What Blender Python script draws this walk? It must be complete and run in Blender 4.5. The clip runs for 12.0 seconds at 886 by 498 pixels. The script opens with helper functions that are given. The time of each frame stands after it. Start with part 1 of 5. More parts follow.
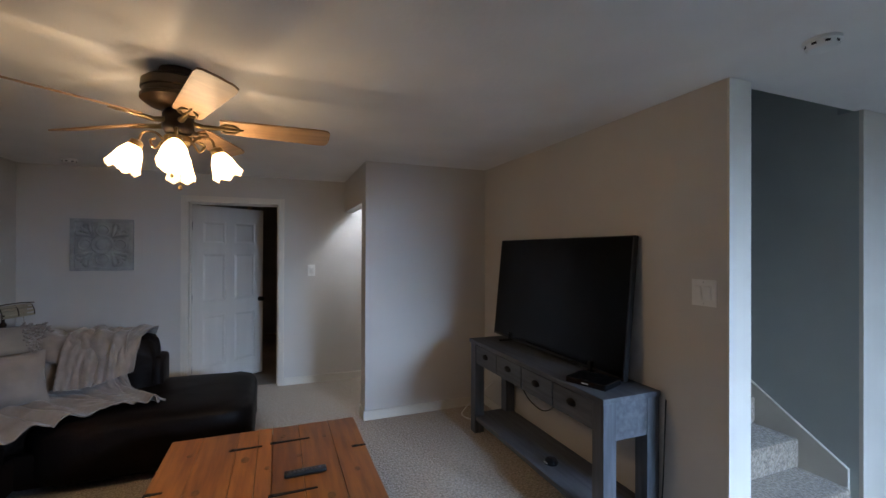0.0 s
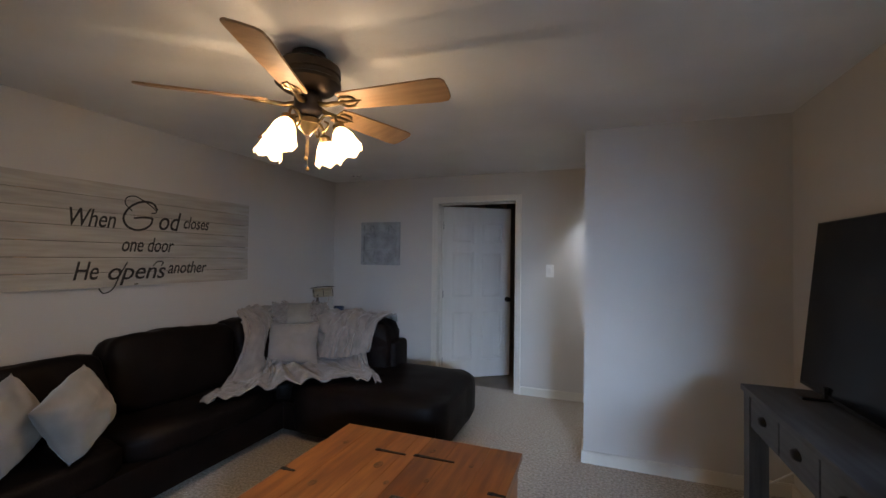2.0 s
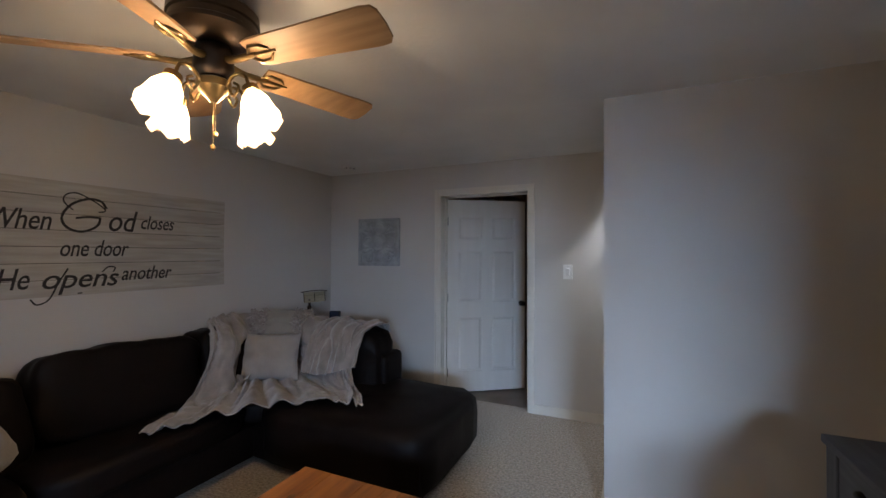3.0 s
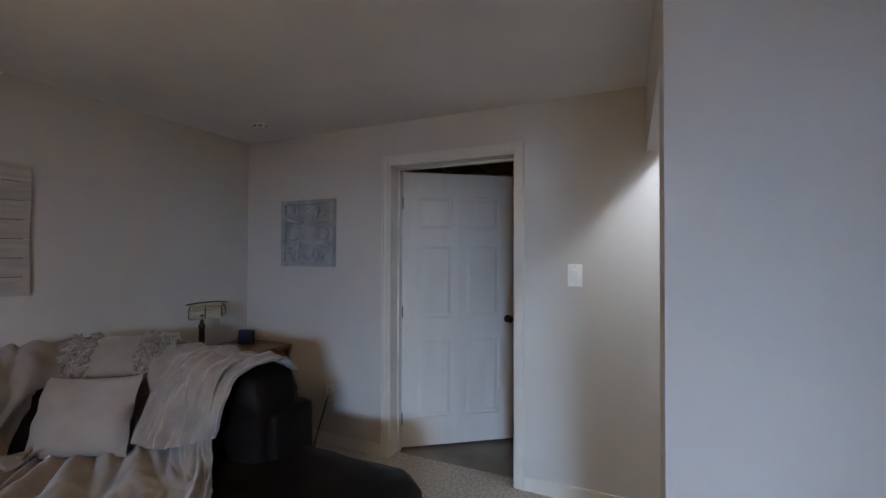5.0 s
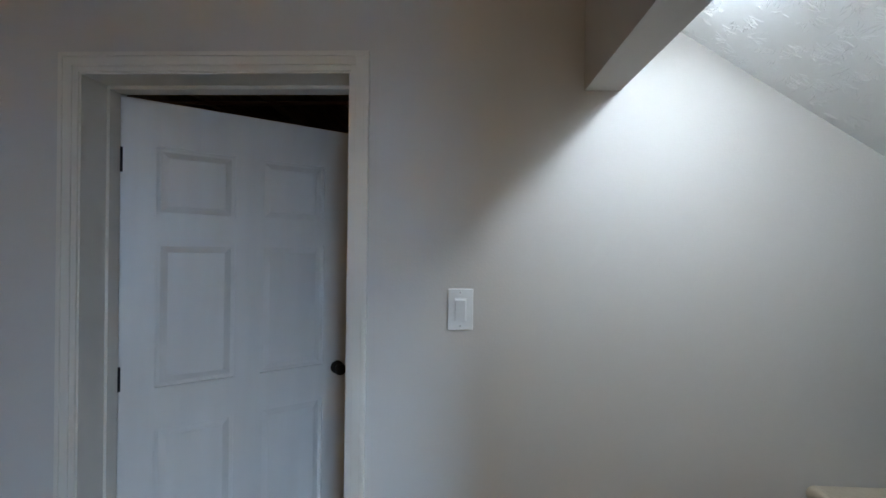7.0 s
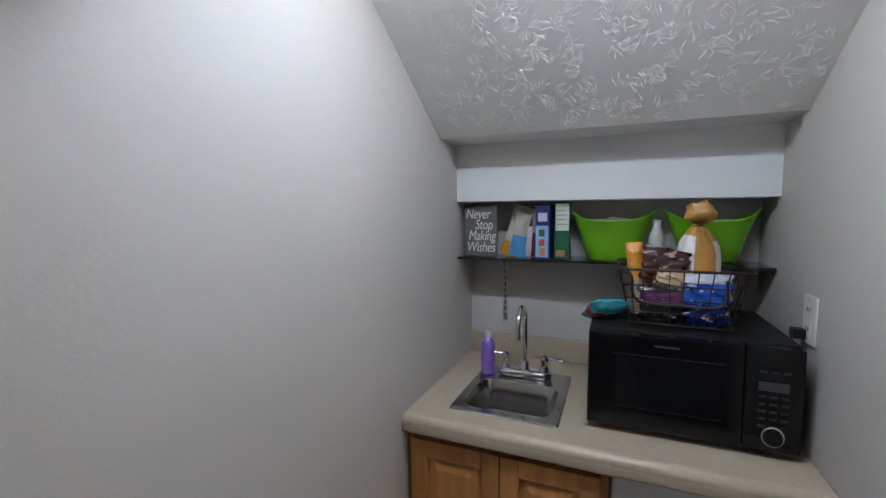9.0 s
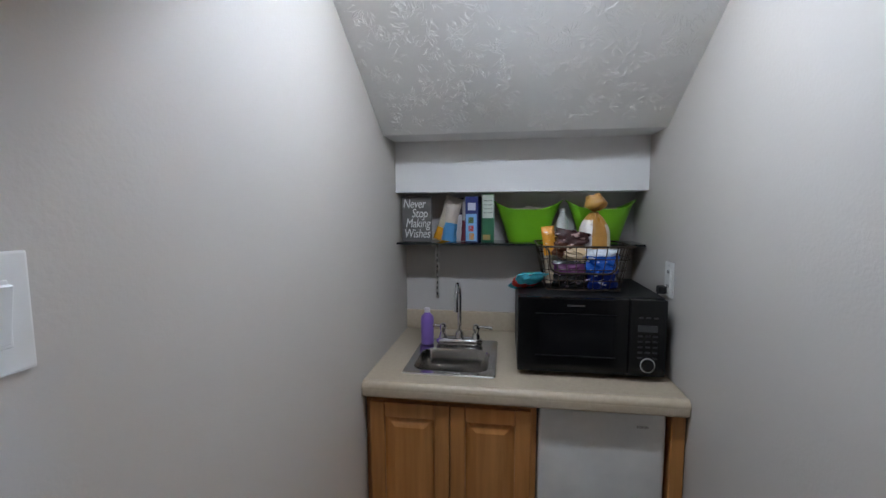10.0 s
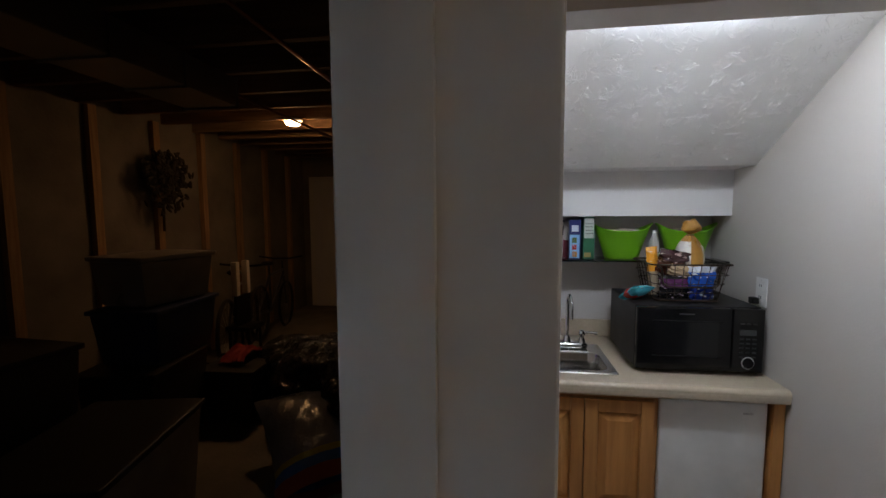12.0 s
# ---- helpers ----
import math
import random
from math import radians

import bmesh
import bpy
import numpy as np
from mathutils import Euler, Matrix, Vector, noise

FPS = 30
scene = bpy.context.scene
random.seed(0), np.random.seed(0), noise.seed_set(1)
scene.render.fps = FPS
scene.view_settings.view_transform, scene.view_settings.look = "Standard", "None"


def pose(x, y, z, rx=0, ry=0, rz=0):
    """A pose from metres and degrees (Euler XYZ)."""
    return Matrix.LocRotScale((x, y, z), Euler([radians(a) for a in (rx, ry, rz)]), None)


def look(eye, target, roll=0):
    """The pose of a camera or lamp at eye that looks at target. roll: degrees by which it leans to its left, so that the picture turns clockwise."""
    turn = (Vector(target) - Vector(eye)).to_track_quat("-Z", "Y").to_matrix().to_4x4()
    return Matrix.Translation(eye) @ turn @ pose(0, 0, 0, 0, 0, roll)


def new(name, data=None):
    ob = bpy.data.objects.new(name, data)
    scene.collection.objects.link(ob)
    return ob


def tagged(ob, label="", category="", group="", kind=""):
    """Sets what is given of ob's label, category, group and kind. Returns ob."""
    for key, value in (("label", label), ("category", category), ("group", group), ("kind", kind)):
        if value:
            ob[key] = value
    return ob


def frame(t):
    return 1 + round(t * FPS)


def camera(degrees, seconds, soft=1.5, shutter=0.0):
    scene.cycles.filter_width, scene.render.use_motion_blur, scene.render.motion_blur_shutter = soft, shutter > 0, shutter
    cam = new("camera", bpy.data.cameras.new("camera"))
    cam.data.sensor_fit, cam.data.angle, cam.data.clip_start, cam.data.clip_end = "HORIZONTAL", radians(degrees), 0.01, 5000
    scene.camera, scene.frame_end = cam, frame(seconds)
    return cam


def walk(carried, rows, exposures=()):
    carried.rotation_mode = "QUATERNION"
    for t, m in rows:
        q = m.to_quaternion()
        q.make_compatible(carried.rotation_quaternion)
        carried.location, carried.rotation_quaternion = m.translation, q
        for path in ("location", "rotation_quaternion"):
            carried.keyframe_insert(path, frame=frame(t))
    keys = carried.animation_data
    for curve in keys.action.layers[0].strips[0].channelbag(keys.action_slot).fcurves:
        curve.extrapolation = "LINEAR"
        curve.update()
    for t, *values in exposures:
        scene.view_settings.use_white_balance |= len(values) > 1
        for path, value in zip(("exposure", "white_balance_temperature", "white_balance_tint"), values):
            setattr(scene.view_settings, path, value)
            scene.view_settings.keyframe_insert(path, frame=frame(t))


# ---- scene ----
# ---------------- camera ----------------
cam = camera(93.2, 12.0)
PATH = [
    (0, (0.058, 0.401, 1.539), (0.79, 2.262, 1.546), 0.2),
    (0.5, (0.32, 0.475, 1.516), (0.449, 2.471, 1.53), 0.1),
    (1, (0.565, 0.661, 1.448), (0.236, 2.633, 1.49), 0.4),
    (1.5, (0.761, 0.846, 1.433), (0.192, 2.763, 1.476), 0.7),
    (2, (0.883, 1.043, 1.424), (0.19, 2.918, 1.466), 0.8),
    (2.5, (0.947, 1.304, 1.418), (0.162, 3.143, 1.449), 0.6),
    (3, (0.942, 1.633, 1.46), (0.119, 3.456, 1.483), 0.2),
    (5, (0.714, 2.959, 1.415), (-0.103, 4.784, 1.446), 0.2),
    (5.5, (0.635, 3.297, 1.436), (-0.144, 5.139, 1.444), 0.2),
    (6, (0.547, 3.608, 1.476), (-0.099, 5.5, 1.448), -0.0),
    (6.5, (0.45, 3.914, 1.481), (0.013, 5.866, 1.485), 0.3),
    (7, (0.413, 4.177, 1.496), (0.335, 6.175, 1.489), 0.8),
    (7.5, (0.375, 4.473, 1.473), (0.941, 6.39, 1.5), 0.8),
    (7.7, (0.370, 4.559, 1.470), (1.188, 6.387, 1.481), 0.8),
    (9.3, (0.298, 4.899, 1.427), (2.2, 5.484, 1.232), -0.3),
    (9.5, (0.234, 4.915, 1.425), (2.158, 5.419, 1.22), -0.2),
    (10, (0.082, 4.981, 1.41), (2.049, 5.284, 1.216), -0.2),
    (10.5, (-0.049, 5.081, 1.42), (1.932, 5.269, 1.218), -0.2),
    (11, (-0.183, 5.234, 1.441), (1.803, 5.344, 1.236), -0.2),
    (11.5, (-0.3, 5.363, 1.473), (1.687, 5.498, 1.289), -0.2),
    (12, (-0.305, 5.539, 1.500), (1.668, 5.815, 1.332), -0.3),
]
EXPOSURES = [(0, -0.08, 6560, 10), (3.0, -0.05, 6480, 10), (5.0, 0.18, 6450, 10), (5.6, 0.22, 6700, 10), (6.0, 0.24, 6560, 9), (6.5, 0.2, 6350, 7), (7.3, 0.15, 6200, 4), (7.7, 0.15, 6250, 6), (9.3, 0.2, 6350, 11), (10.3, 0.18, 6450, 11), (11.0, 0.12, 6800, 11), (12, 0.0, 6680, 12)]
walk(cam, [(t, look(eye, target, roll)) for t, eye, target, roll in PATH], EXPOSURES)

# ---------------- light ----------------
FAN_GLOW, FAN_WATTS, ALCOVE_GLOW, BULB_GLOW, SKY_WATTS = 3.2, 9.7, 112.0, 85.0, 1450.0
world = bpy.data.worlds.new("world")
scene.world = world
world.use_nodes = True
sky = world.node_tree.nodes.new("ShaderNodeTexSky")
sky.sky_type, sky.sun_disc, sky.sun_elevation, sky.sun_rotation = "NISHITA", False, radians(35), radians(150)
world.node_tree.nodes["Background"].inputs[1].default_value = 0.08
world.node_tree.links.new(sky.outputs[0], world.node_tree.nodes["Background"].inputs[0])
# lamp added for the sky: the window frame cuts it, its width spares wall_west
day = bpy.data.lights.new("sky_light", "AREA")
day.shape, day.size, day.size_y, day.energy, day.color = "RECTANGLE", 2.6, 1.6, SKY_WATTS, (0.45, 0.66, 1.0)
day_ob = new("sky_light", day)
day_ob.matrix_world = look((3.85, -4.6, 2.7), (2.6, -1.7, 1.9))

# ---------------- materials ----------------
MATS = {}


def mat(name, c, c2=None, rough=0.6, metal=0.0, scale=6.0, stretch=(1, 1, 1), bump=0.15, bscale=180.0, depth=0.002, detail=5.0, emit=0.0, spec=0.5, sheen=0.0, rand=0.0, bstretch=None, contrast=(0.35, 0.65)):
    """A paint-like material: two colours mixed by noise, a fine relief and a little change of gloss."""
    if name in MATS:
        return MATS[name]
    m = bpy.data.materials.new(name)
    m.use_nodes = True
    nt = m.node_tree
    b = nt.nodes["Principled BSDF"]
    b.inputs["Roughness"].default_value, b.inputs["Metallic"].default_value = rough, metal
    b.inputs["Specular IOR Level"].default_value = spec
    b.inputs["Sheen Weight"].default_value = sheen
    tc = nt.nodes.new("ShaderNodeTexCoord")

    def noise_at(sc, st, det):
        mp = nt.nodes.new("ShaderNodeMapping")
        mp.inputs["Scale"].default_value = st
        nt.links.new(tc.outputs["Object"], mp.inputs[0])
        n = nt.nodes.new("ShaderNodeTexNoise")
        n.inputs["Scale"].default_value, n.inputs["Detail"].default_value = sc, det
        nt.links.new(mp.outputs[0], n.inputs["Vector"])
        return n
    c2 = c2 or tuple(v * 0.86 for v in c)
    n = noise_at(scale, stretch, detail)
    r = nt.nodes.new("ShaderNodeValToRGB")
    r.color_ramp.elements[0].position, r.color_ramp.elements[1].position = contrast
    r.color_ramp.elements[0].color, r.color_ramp.elements[1].color = (*c2, 1), (*c, 1)
    nt.links.new(n.outputs["Fac"], r.inputs[0])
    colour = r.outputs[0]
    if rand:
        info = nt.nodes.new("ShaderNodeObjectInfo")
        hsv = nt.nodes.new("ShaderNodeHueSaturation")
        mr = nt.nodes.new("ShaderNodeMapRange")
        mr.inputs[3].default_value, mr.inputs[4].default_value = 1 - rand, 1 + rand
        nt.links.new(info.outputs["Random"], mr.inputs[0])
        nt.links.new(mr.outputs[0], hsv.inputs["Value"])
        nt.links.new(colour, hsv.inputs["Color"])
        colour = hsv.outputs[0]
    nt.links.new(colour, b.inputs["Base Color"])
    if bump:
        n2 = noise_at(bscale, bstretch or stretch, 3.0)
        bp = nt.nodes.new("ShaderNodeBump")
        bp.inputs["Strength"].default_value, bp.inputs["Distance"].default_value = bump, depth
        nt.links.new(n2.outputs["Fac"], bp.inputs["Height"])
        nt.links.new(bp.outputs[0], b.inputs["Normal"])
        mr2 = nt.nodes.new("ShaderNodeMapRange")
        mr2.inputs[3].default_value, mr2.inputs[4].default_value = max(rough - 0.07, 0.02), min(rough + 0.07, 1)
        nt.links.new(n.outputs["Fac"], mr2.inputs[0])
        nt.links.new(mr2.outputs[0], b.inputs["Roughness"])
    if emit:
        b.inputs["Emission Color"].default_value = (*c, 1)
        b.inputs["Emission Strength"].default_value = emit
    MATS[name] = m
    return m


WALL = mat("wall_paint", (0.54, 0.505, 0.465), (0.52, 0.485, 0.445), rough=0.65, scale=1.5, bump=0.22, bscale=120, depth=0.0025)
SOFFIT = mat("soffit_paint", (0.76, 0.75, 0.74), (0.73, 0.72, 0.71), rough=0.6, scale=1.5, bump=0.2, bscale=90, depth=0.0015)
# the wall paint again, its colour paled and cooled for the alcove lamp's light
ALC = mat("lamp_paled_wall_paint", (0.57, 0.545, 0.525), (0.55, 0.525, 0.505), rough=0.55, scale=1.5, bump=0.22, bscale=170, depth=0.0016)
STAIRWALL = mat("stair_paint", (0.42, 0.45, 0.43), (0.40, 0.43, 0.41), rough=0.7, scale=2, bump=0.2, bscale=90, depth=0.0015)
CEIL = mat("ceiling_paint", (0.84, 0.83, 0.81), (0.79, 0.78, 0.76), rough=0.8, scale=3, bump=0.25, bscale=130, depth=0.0015)
FLATCEIL = mat("room_ceiling_paint", (0.80, 0.785, 0.76), (0.75, 0.735, 0.71), rough=0.9, scale=2.5, bump=0.5, bscale=35, depth=0.003)
TRIM = mat("trim_paint", (0.66, 0.615, 0.54), (0.62, 0.575, 0.50), rough=0.33, scale=4, bump=0.05, bscale=60)
DOORP = mat("door_paint", (0.64, 0.605, 0.555), (0.60, 0.565, 0.515), rough=0.36, scale=3, bump=0.12, bscale=60, stretch=(4, 4, 0.5))
CARPET = mat("carpet_pile", (0.45, 0.37, 0.29), (0.21, 0.17, 0.13), rough=0.95, scale=62, detail=4, bump=1.0, bscale=75, depth=0.012, sheen=0.3, contrast=(0.36, 0.64))
CONCRETE = mat("concrete", (0.23, 0.20, 0.165), (0.14, 0.12, 0.10), rough=0.9, scale=2.2, bump=0.5, bscale=40, depth=0.004)
JOIST = mat("rough_timber", (0.30, 0.19, 0.10), (0.20, 0.12, 0.06), rough=0.8, scale=5, stretch=(8, 0.6, 8), bump=0.3)
STUD = mat("stud_timber", (0.40, 0.25, 0.13), (0.28, 0.16, 0.08), rough=0.8, scale=5, stretch=(8, 8, 0.6), bump=0.3)
LEATHER = mat("brown_leather", (0.0075, 0.0048, 0.004), (0.0045, 0.003, 0.0026), spec=0.08, rough=0.5, scale=5, bump=0.35, bscale=120, depth=0.003)
PINE = mat("honey_pine", (0.27, 0.096, 0.021), (0.14, 0.042, 0.009), rough=0.42, scale=3.0, stretch=(9, 0.8, 9), bump=0.15, bscale=30, rand=0.18)
OAK = mat("oak_cabinet", (0.50, 0.225, 0.066), (0.38, 0.16, 0.044), rough=0.34, scale=4, stretch=(9, 9, 0.6), bump=0.15, bscale=40, rand=0.16)
GREYWOOD = mat("grey_washed_wood", (0.085, 0.092, 0.105), (0.045, 0.049, 0.058), rough=0.55, scale=4, stretch=(9, 0.8, 9), bump=0.3, bscale=30)
GREYWOOD_V = mat("grey_washed_post", (0.085, 0.092, 0.105), (0.045, 0.049, 0.058), rough=0.55, scale=4, stretch=(9, 9, 0.8), bump=0.3, bscale=30)
IRON = mat("black_iron", (0.018, 0.016, 0.015), rough=0.5, metal=0.8, bump=0.2)
BRONZE = mat("aged_bronze", (0.060, 0.040, 0.026), (0.035, 0.024, 0.017), rough=0.42, metal=0.75, scale=12, bump=0.1)
BRASS = mat("antique_brass", (0.24, 0.17, 0.08), (0.16, 0.11, 0.05), rough=0.32, metal=0.9, scale=12, bump=0.05)
BLADE = mat("blade_wood", (0.40, 0.24, 0.12), (0.30, 0.17, 0.08), rough=0.5, scale=4, stretch=(0.8, 9, 9), bump=0.1)
SHADE = mat("frosted_glass", (1.0, 0.76, 0.48), (1.0, 0.75, 0.46), rough=0.5, bump=0, emit=FAN_GLOW)
snt = SHADE.node_tree
clear, mixed = snt.nodes.new("ShaderNodeBsdfTransparent"), snt.nodes.new("ShaderNodeMixShader")
mixed.inputs[0].default_value = 0.55
snt.links.new(snt.nodes["Principled BSDF"].outputs[0], mixed.inputs[1])
snt.links.new(clear.outputs[0], mixed.inputs[2])
snt.links.new(mixed.outputs[0], snt.nodes["Material Output"].inputs[0])
BLACKGLOSS = mat("black_gloss", (0.006, 0.006, 0.0065), rough=0.13, spec=0.32, bump=0.0)
SCREEN = mat("tv_screen", (0.003, 0.003, 0.0034), rough=0.16, spec=0.12, bump=0.0)
BLACKMATTE = mat("black_plastic", (0.010, 0.010, 0.0105), rough=0.45, spec=0.3, bump=0.1)
CREAM = mat("cream_fabric", (0.23, 0.20, 0.168), (0.195, 0.17, 0.143), rough=0.9, scale=8, bump=0.5, bscale=300, depth=0.002, sheen=0.3)
BLANKET = mat("taupe_throw", (0.26, 0.218, 0.19), (0.19, 0.158, 0.137), rough=0.95, scale=10, bump=0.6, bscale=200, depth=0.003, sheen=0.4)
WHITEPLASTIC = mat("white_plastic", (0.80, 0.79, 0.76), rough=0.35, bump=0.0)
CHROME = mat("chrome", (0.75, 0.75, 0.76), rough=0.08, metal=1.0, bump=0.0)
STEEL = mat("brushed_steel", (0.52, 0.50, 0.47), (0.44, 0.42, 0.40), rough=0.28, metal=1.0, scale=20, stretch=(1, 14, 1), bump=0.1)
SINKSTEEL = mat("sink_steel", (0.50, 0.48, 0.455), (0.47, 0.45, 0.425), rough=0.17, metal=1.0, scale=8, bump=0.0)
LAMINATE = mat("beige_laminate", (0.50, 0.42, 0.31), (0.46, 0.38, 0.28), rough=0.32, scale=60, bump=0.05)
SIGNWOOD = mat("whitewashed_board", (0.44, 0.405, 0.35), (0.35, 0.315, 0.27), rough=0.8, scale=4, stretch=(8, 0.8, 8), bump=0.4, bscale=30, rand=0.06)
INK = mat("dark_lettering", (0.02, 0.017, 0.015), rough=0.8, bump=0.0)
GLOWPANEL = mat("lit_diffuser", (0.765, 0.865, 1.0), rough=0.5, bump=0, emit=ALCOVE_GLOW)
DIFFUSER = mat("lit_acrylic", (0.765, 0.865, 1.0), rough=0.5, bump=0, emit=8.0)
BULB = mat("lit_bulb", (1.0, 0.55, 0.24), rough=0.5, bump=0, emit=BULB_GLOW)
GLASS = bpy.data.materials.new("window_glass")
GLASS.use_nodes = True
GLASS.node_tree.nodes["Principled BSDF"].inputs["Transmission Weight"].default_value = 1.0
GLASS.node_tree.nodes["Principled BSDF"].inputs["Roughness"].default_value = 0.0


# ---------------- building helpers ----------------
def add_box(bm, x0, x1, y0, y1, z0, z1, m=None):
    mt = Matrix.Translation(((x0 + x1) / 2, (y0 + y1) / 2, (z0 + z1) / 2)) @ Matrix.Diagonal((abs(x1 - x0), abs(y1 - y0), abs(z1 - z0), 1))
    return bmesh.ops.create_cube(bm, size=1, matrix=(m @ mt) if m else mt)["verts"]


def bevelled(bm, width, segs=2):
    bmesh.ops.bevel(bm, geom=list(bm.edges), offset=width, segments=segs, affect="EDGES", profile=0.6, clamp_overlap=True)
    return bm


def box(x0, x1, y0, y1, z0, z1, bevel=0.0, segs=2, m=None):
    bm = bmesh.new()
    add_box(bm, x0, x1, y0, y1, z0, z1)
    if bevel:
        bevelled(bm, bevel, segs)
    if m:
        bmesh.ops.transform(bm, matrix=m, verts=bm.verts)
    return bm


def lathe(profile, seg=24, m=None):
    """Turn a profile of (radius, height) round z."""
    bm = bmesh.new()
    rings = []
    for r, z in profile:
        rings.append([bm.verts.new((max(r, 1e-4) * math.cos(2 * math.pi * i / seg), max(r, 1e-4) * math.sin(2 * math.pi * i / seg), z)) for i in range(seg)])
    for a, b in zip(rings, rings[1:]):
        for i in range(seg):
            bm.faces.new((a[i], a[(i + 1) % seg], b[(i + 1) % seg], b[i]))
    bm.faces.new(rings[0][::-1])
    bm.faces.new(rings[-1])
    if m:
        bmesh.ops.transform(bm, matrix=m, verts=bm.verts)
    return bm


def tube(points, radius, seg=8, closed=False):
    """A round bar along points; radius may be a list."""
    bm = bmesh.new()
    pts = [Vector(p) for p in points]
    rings, n = [], len(pts)
    up = Vector((0.13, 0.21, 0.97))
    for i, p in enumerate(pts):
        if closed:
            d = pts[(i + 1) % n] - pts[i - 1]
        else:
            d = pts[min(i + 1, n - 1)] - pts[max(i - 1, 0)]
        d.normalize()
        a = d.cross(up)
        if a.length < 0.05:
            a = d.cross(Vector((1, 0, 0)))
        a.normalize()
        b = d.cross(a)
        r = radius[i] if isinstance(radius, (list, tuple)) else radius
        rings.append([bm.verts.new(p + r * (a * math.cos(2 * math.pi * k / seg) + b * math.sin(2 * math.pi * k / seg))) for k in range(seg)])
    pairs = list(zip(rings, rings[1:])) + ([(rings[-1], rings[0])] if closed else [])
    for a, b in pairs:
        for k in range(seg):
            bm.faces.new((a[k], a[(k + 1) % seg], b[(k + 1) % seg], b[k]))
    if not closed:
        bm.faces.new(rings[0][::-1])
        bm.faces.new(rings[-1])
    bmesh.ops.recalc_face_normals(bm, faces=bm.faces)
    return bm


def blob(sx, sy, sz, p=3.0, seg=20, rings=14, m=None, rough=0.0, freq=6.0, seed=0.0):
    """A cushion-like superellipsoid with full sizes sx, sy, sz, wrinkled by rough metres."""
    bm = bmesh.new()
    bmesh.ops.create_uvsphere(bm, u_segments=seg, v_segments=rings, radius=1)
    for v in bm.verts:
        c = v.co
        k = (abs(c.x) ** p + abs(c.y) ** p + abs(c.z) ** p) ** (-1 / p)
        v.co = Vector((c.x * k * sx / 2, c.y * k * sy / 2, c.z * k * sz / 2))
        if rough:
            q = v.co * freq + Vector((seed, seed * 2, 0))
            v.co += v.co.normalized() * rough * noise.noise(q)
    if m:
        bmesh.ops.transform(bm, matrix=m, verts=bm.verts)
    return bm


def pillow(w, h, d, m, pinch=0.55, seed=0.0, wrinkle=0.006):
    """A square scatter cushion in its own x-z plane with pointed corners."""
    bm = bmesh.new()
    n = 18
    grid = {}
    for side in (1, -1):
        for i in range(n + 1):
            for j in range(n + 1):
                u, v = 2 * i / n - 1, 2 * j / n - 1
                edge = abs(u) == 1 or abs(v) == 1
                if side < 0 and edge:
                    grid[side, i, j] = grid[1, i, j]
                    continue
                t = max((1 - u * u) * (1 - v * v), 0) ** pinch
                k = 1 - 0.07 * (1 - u * u) * abs(v) ** 2
                l = 1 - 0.07 * (1 - v * v) * abs(u) ** 2
                wr = wrinkle * noise.noise(Vector((u * 3 + seed, v * 3, side * 2 + seed))) * 2
                grid[side, i, j] = bm.verts.new((u * w / 2 * l, side * (t * d / 2) + wr, v * h / 2 * k))
    for side in (1, -1):
        for i in range(n):
            for j in range(n):
                q = [grid[side, i, j], grid[side, i + 1, j], grid[side, i + 1, j + 1], grid[side, i, j + 1]]
                bm.faces.new(q[::-1] if side > 0 else q)
    bmesh.ops.transform(bm, matrix=m, verts=bm.verts)
    return bm


def joined(*bms):
    out = bmesh.new()
    for b in bms:
        me = bpy.data.meshes.new("tmp")
        b.to_mesh(me)
        out.from_mesh(me)
        bpy.data.meshes.remove(me)
        b.free()
    return out


PLACE = []   # where a group of things is set down, if not in the world's own axes


def part(name, bm, material, parent=None, label="", smooth=None):
    if PLACE:
        bmesh.ops.transform(bm, matrix=PLACE[-1], verts=bm.verts)
    me = bpy.data.meshes.new(name)
    bm.to_mesh(me)
    bm.free()
    me.materials.append(material)
    ob = new(name, me)
    if smooth is not None:
        me.shade_smooth()
        me.set_sharp_from_angle(angle=radians(smooth))
    if parent:
        ob.parent = parent
        ob.matrix_parent_inverse = Matrix.Translation(-parent.location) if parent.type == "EMPTY" else Matrix()
    if label:
        tagged(ob, label)
    return ob


def thing(name, at, label, category, group=""):
    e = new(name)
    e.empty_display_size = 0.1
    e.location = PLACE[-1] @ Vector(at) if PLACE else at
    return tagged(e, label, category, group)


def structure(name, bm, material, label="", smooth=None):
    return tagged(part(name, bm, material, None, label, smooth), kind="structure")


def lettering(name, text, size, m, material, parent, shear=0.0, depth=0.001, align="CENTER", spacing=1.0, narrow=1.0, width=0.0, bold=0.0):
    cu = bpy.data.curves.new(name, "FONT")
    cu.offset = bold
    cu.body, cu.size, cu.shear, cu.extrude, cu.align_x, cu.align_y, cu.space_character = text, size, shear, depth, align, "CENTER", spacing
    cu.resolution_u = 3
    ob = new(name, cu)
    bpy.context.view_layer.update()
    me = bpy.data.meshes.new_from_object(ob.evaluated_get(bpy.context.evaluated_depsgraph_get()))
    bpy.data.objects.remove(ob)
    bm = bmesh.new()
    bm.from_mesh(me)
    if width:
        narrow = width / (max(v.co.x for v in bm.verts) - min(v.co.x for v in bm.verts))
    bmesh.ops.transform(bm, matrix=m @ Matrix.Diagonal((narrow, 1, 1, 1)), verts=bm.verts)
    return part(name, bm, material, parent)


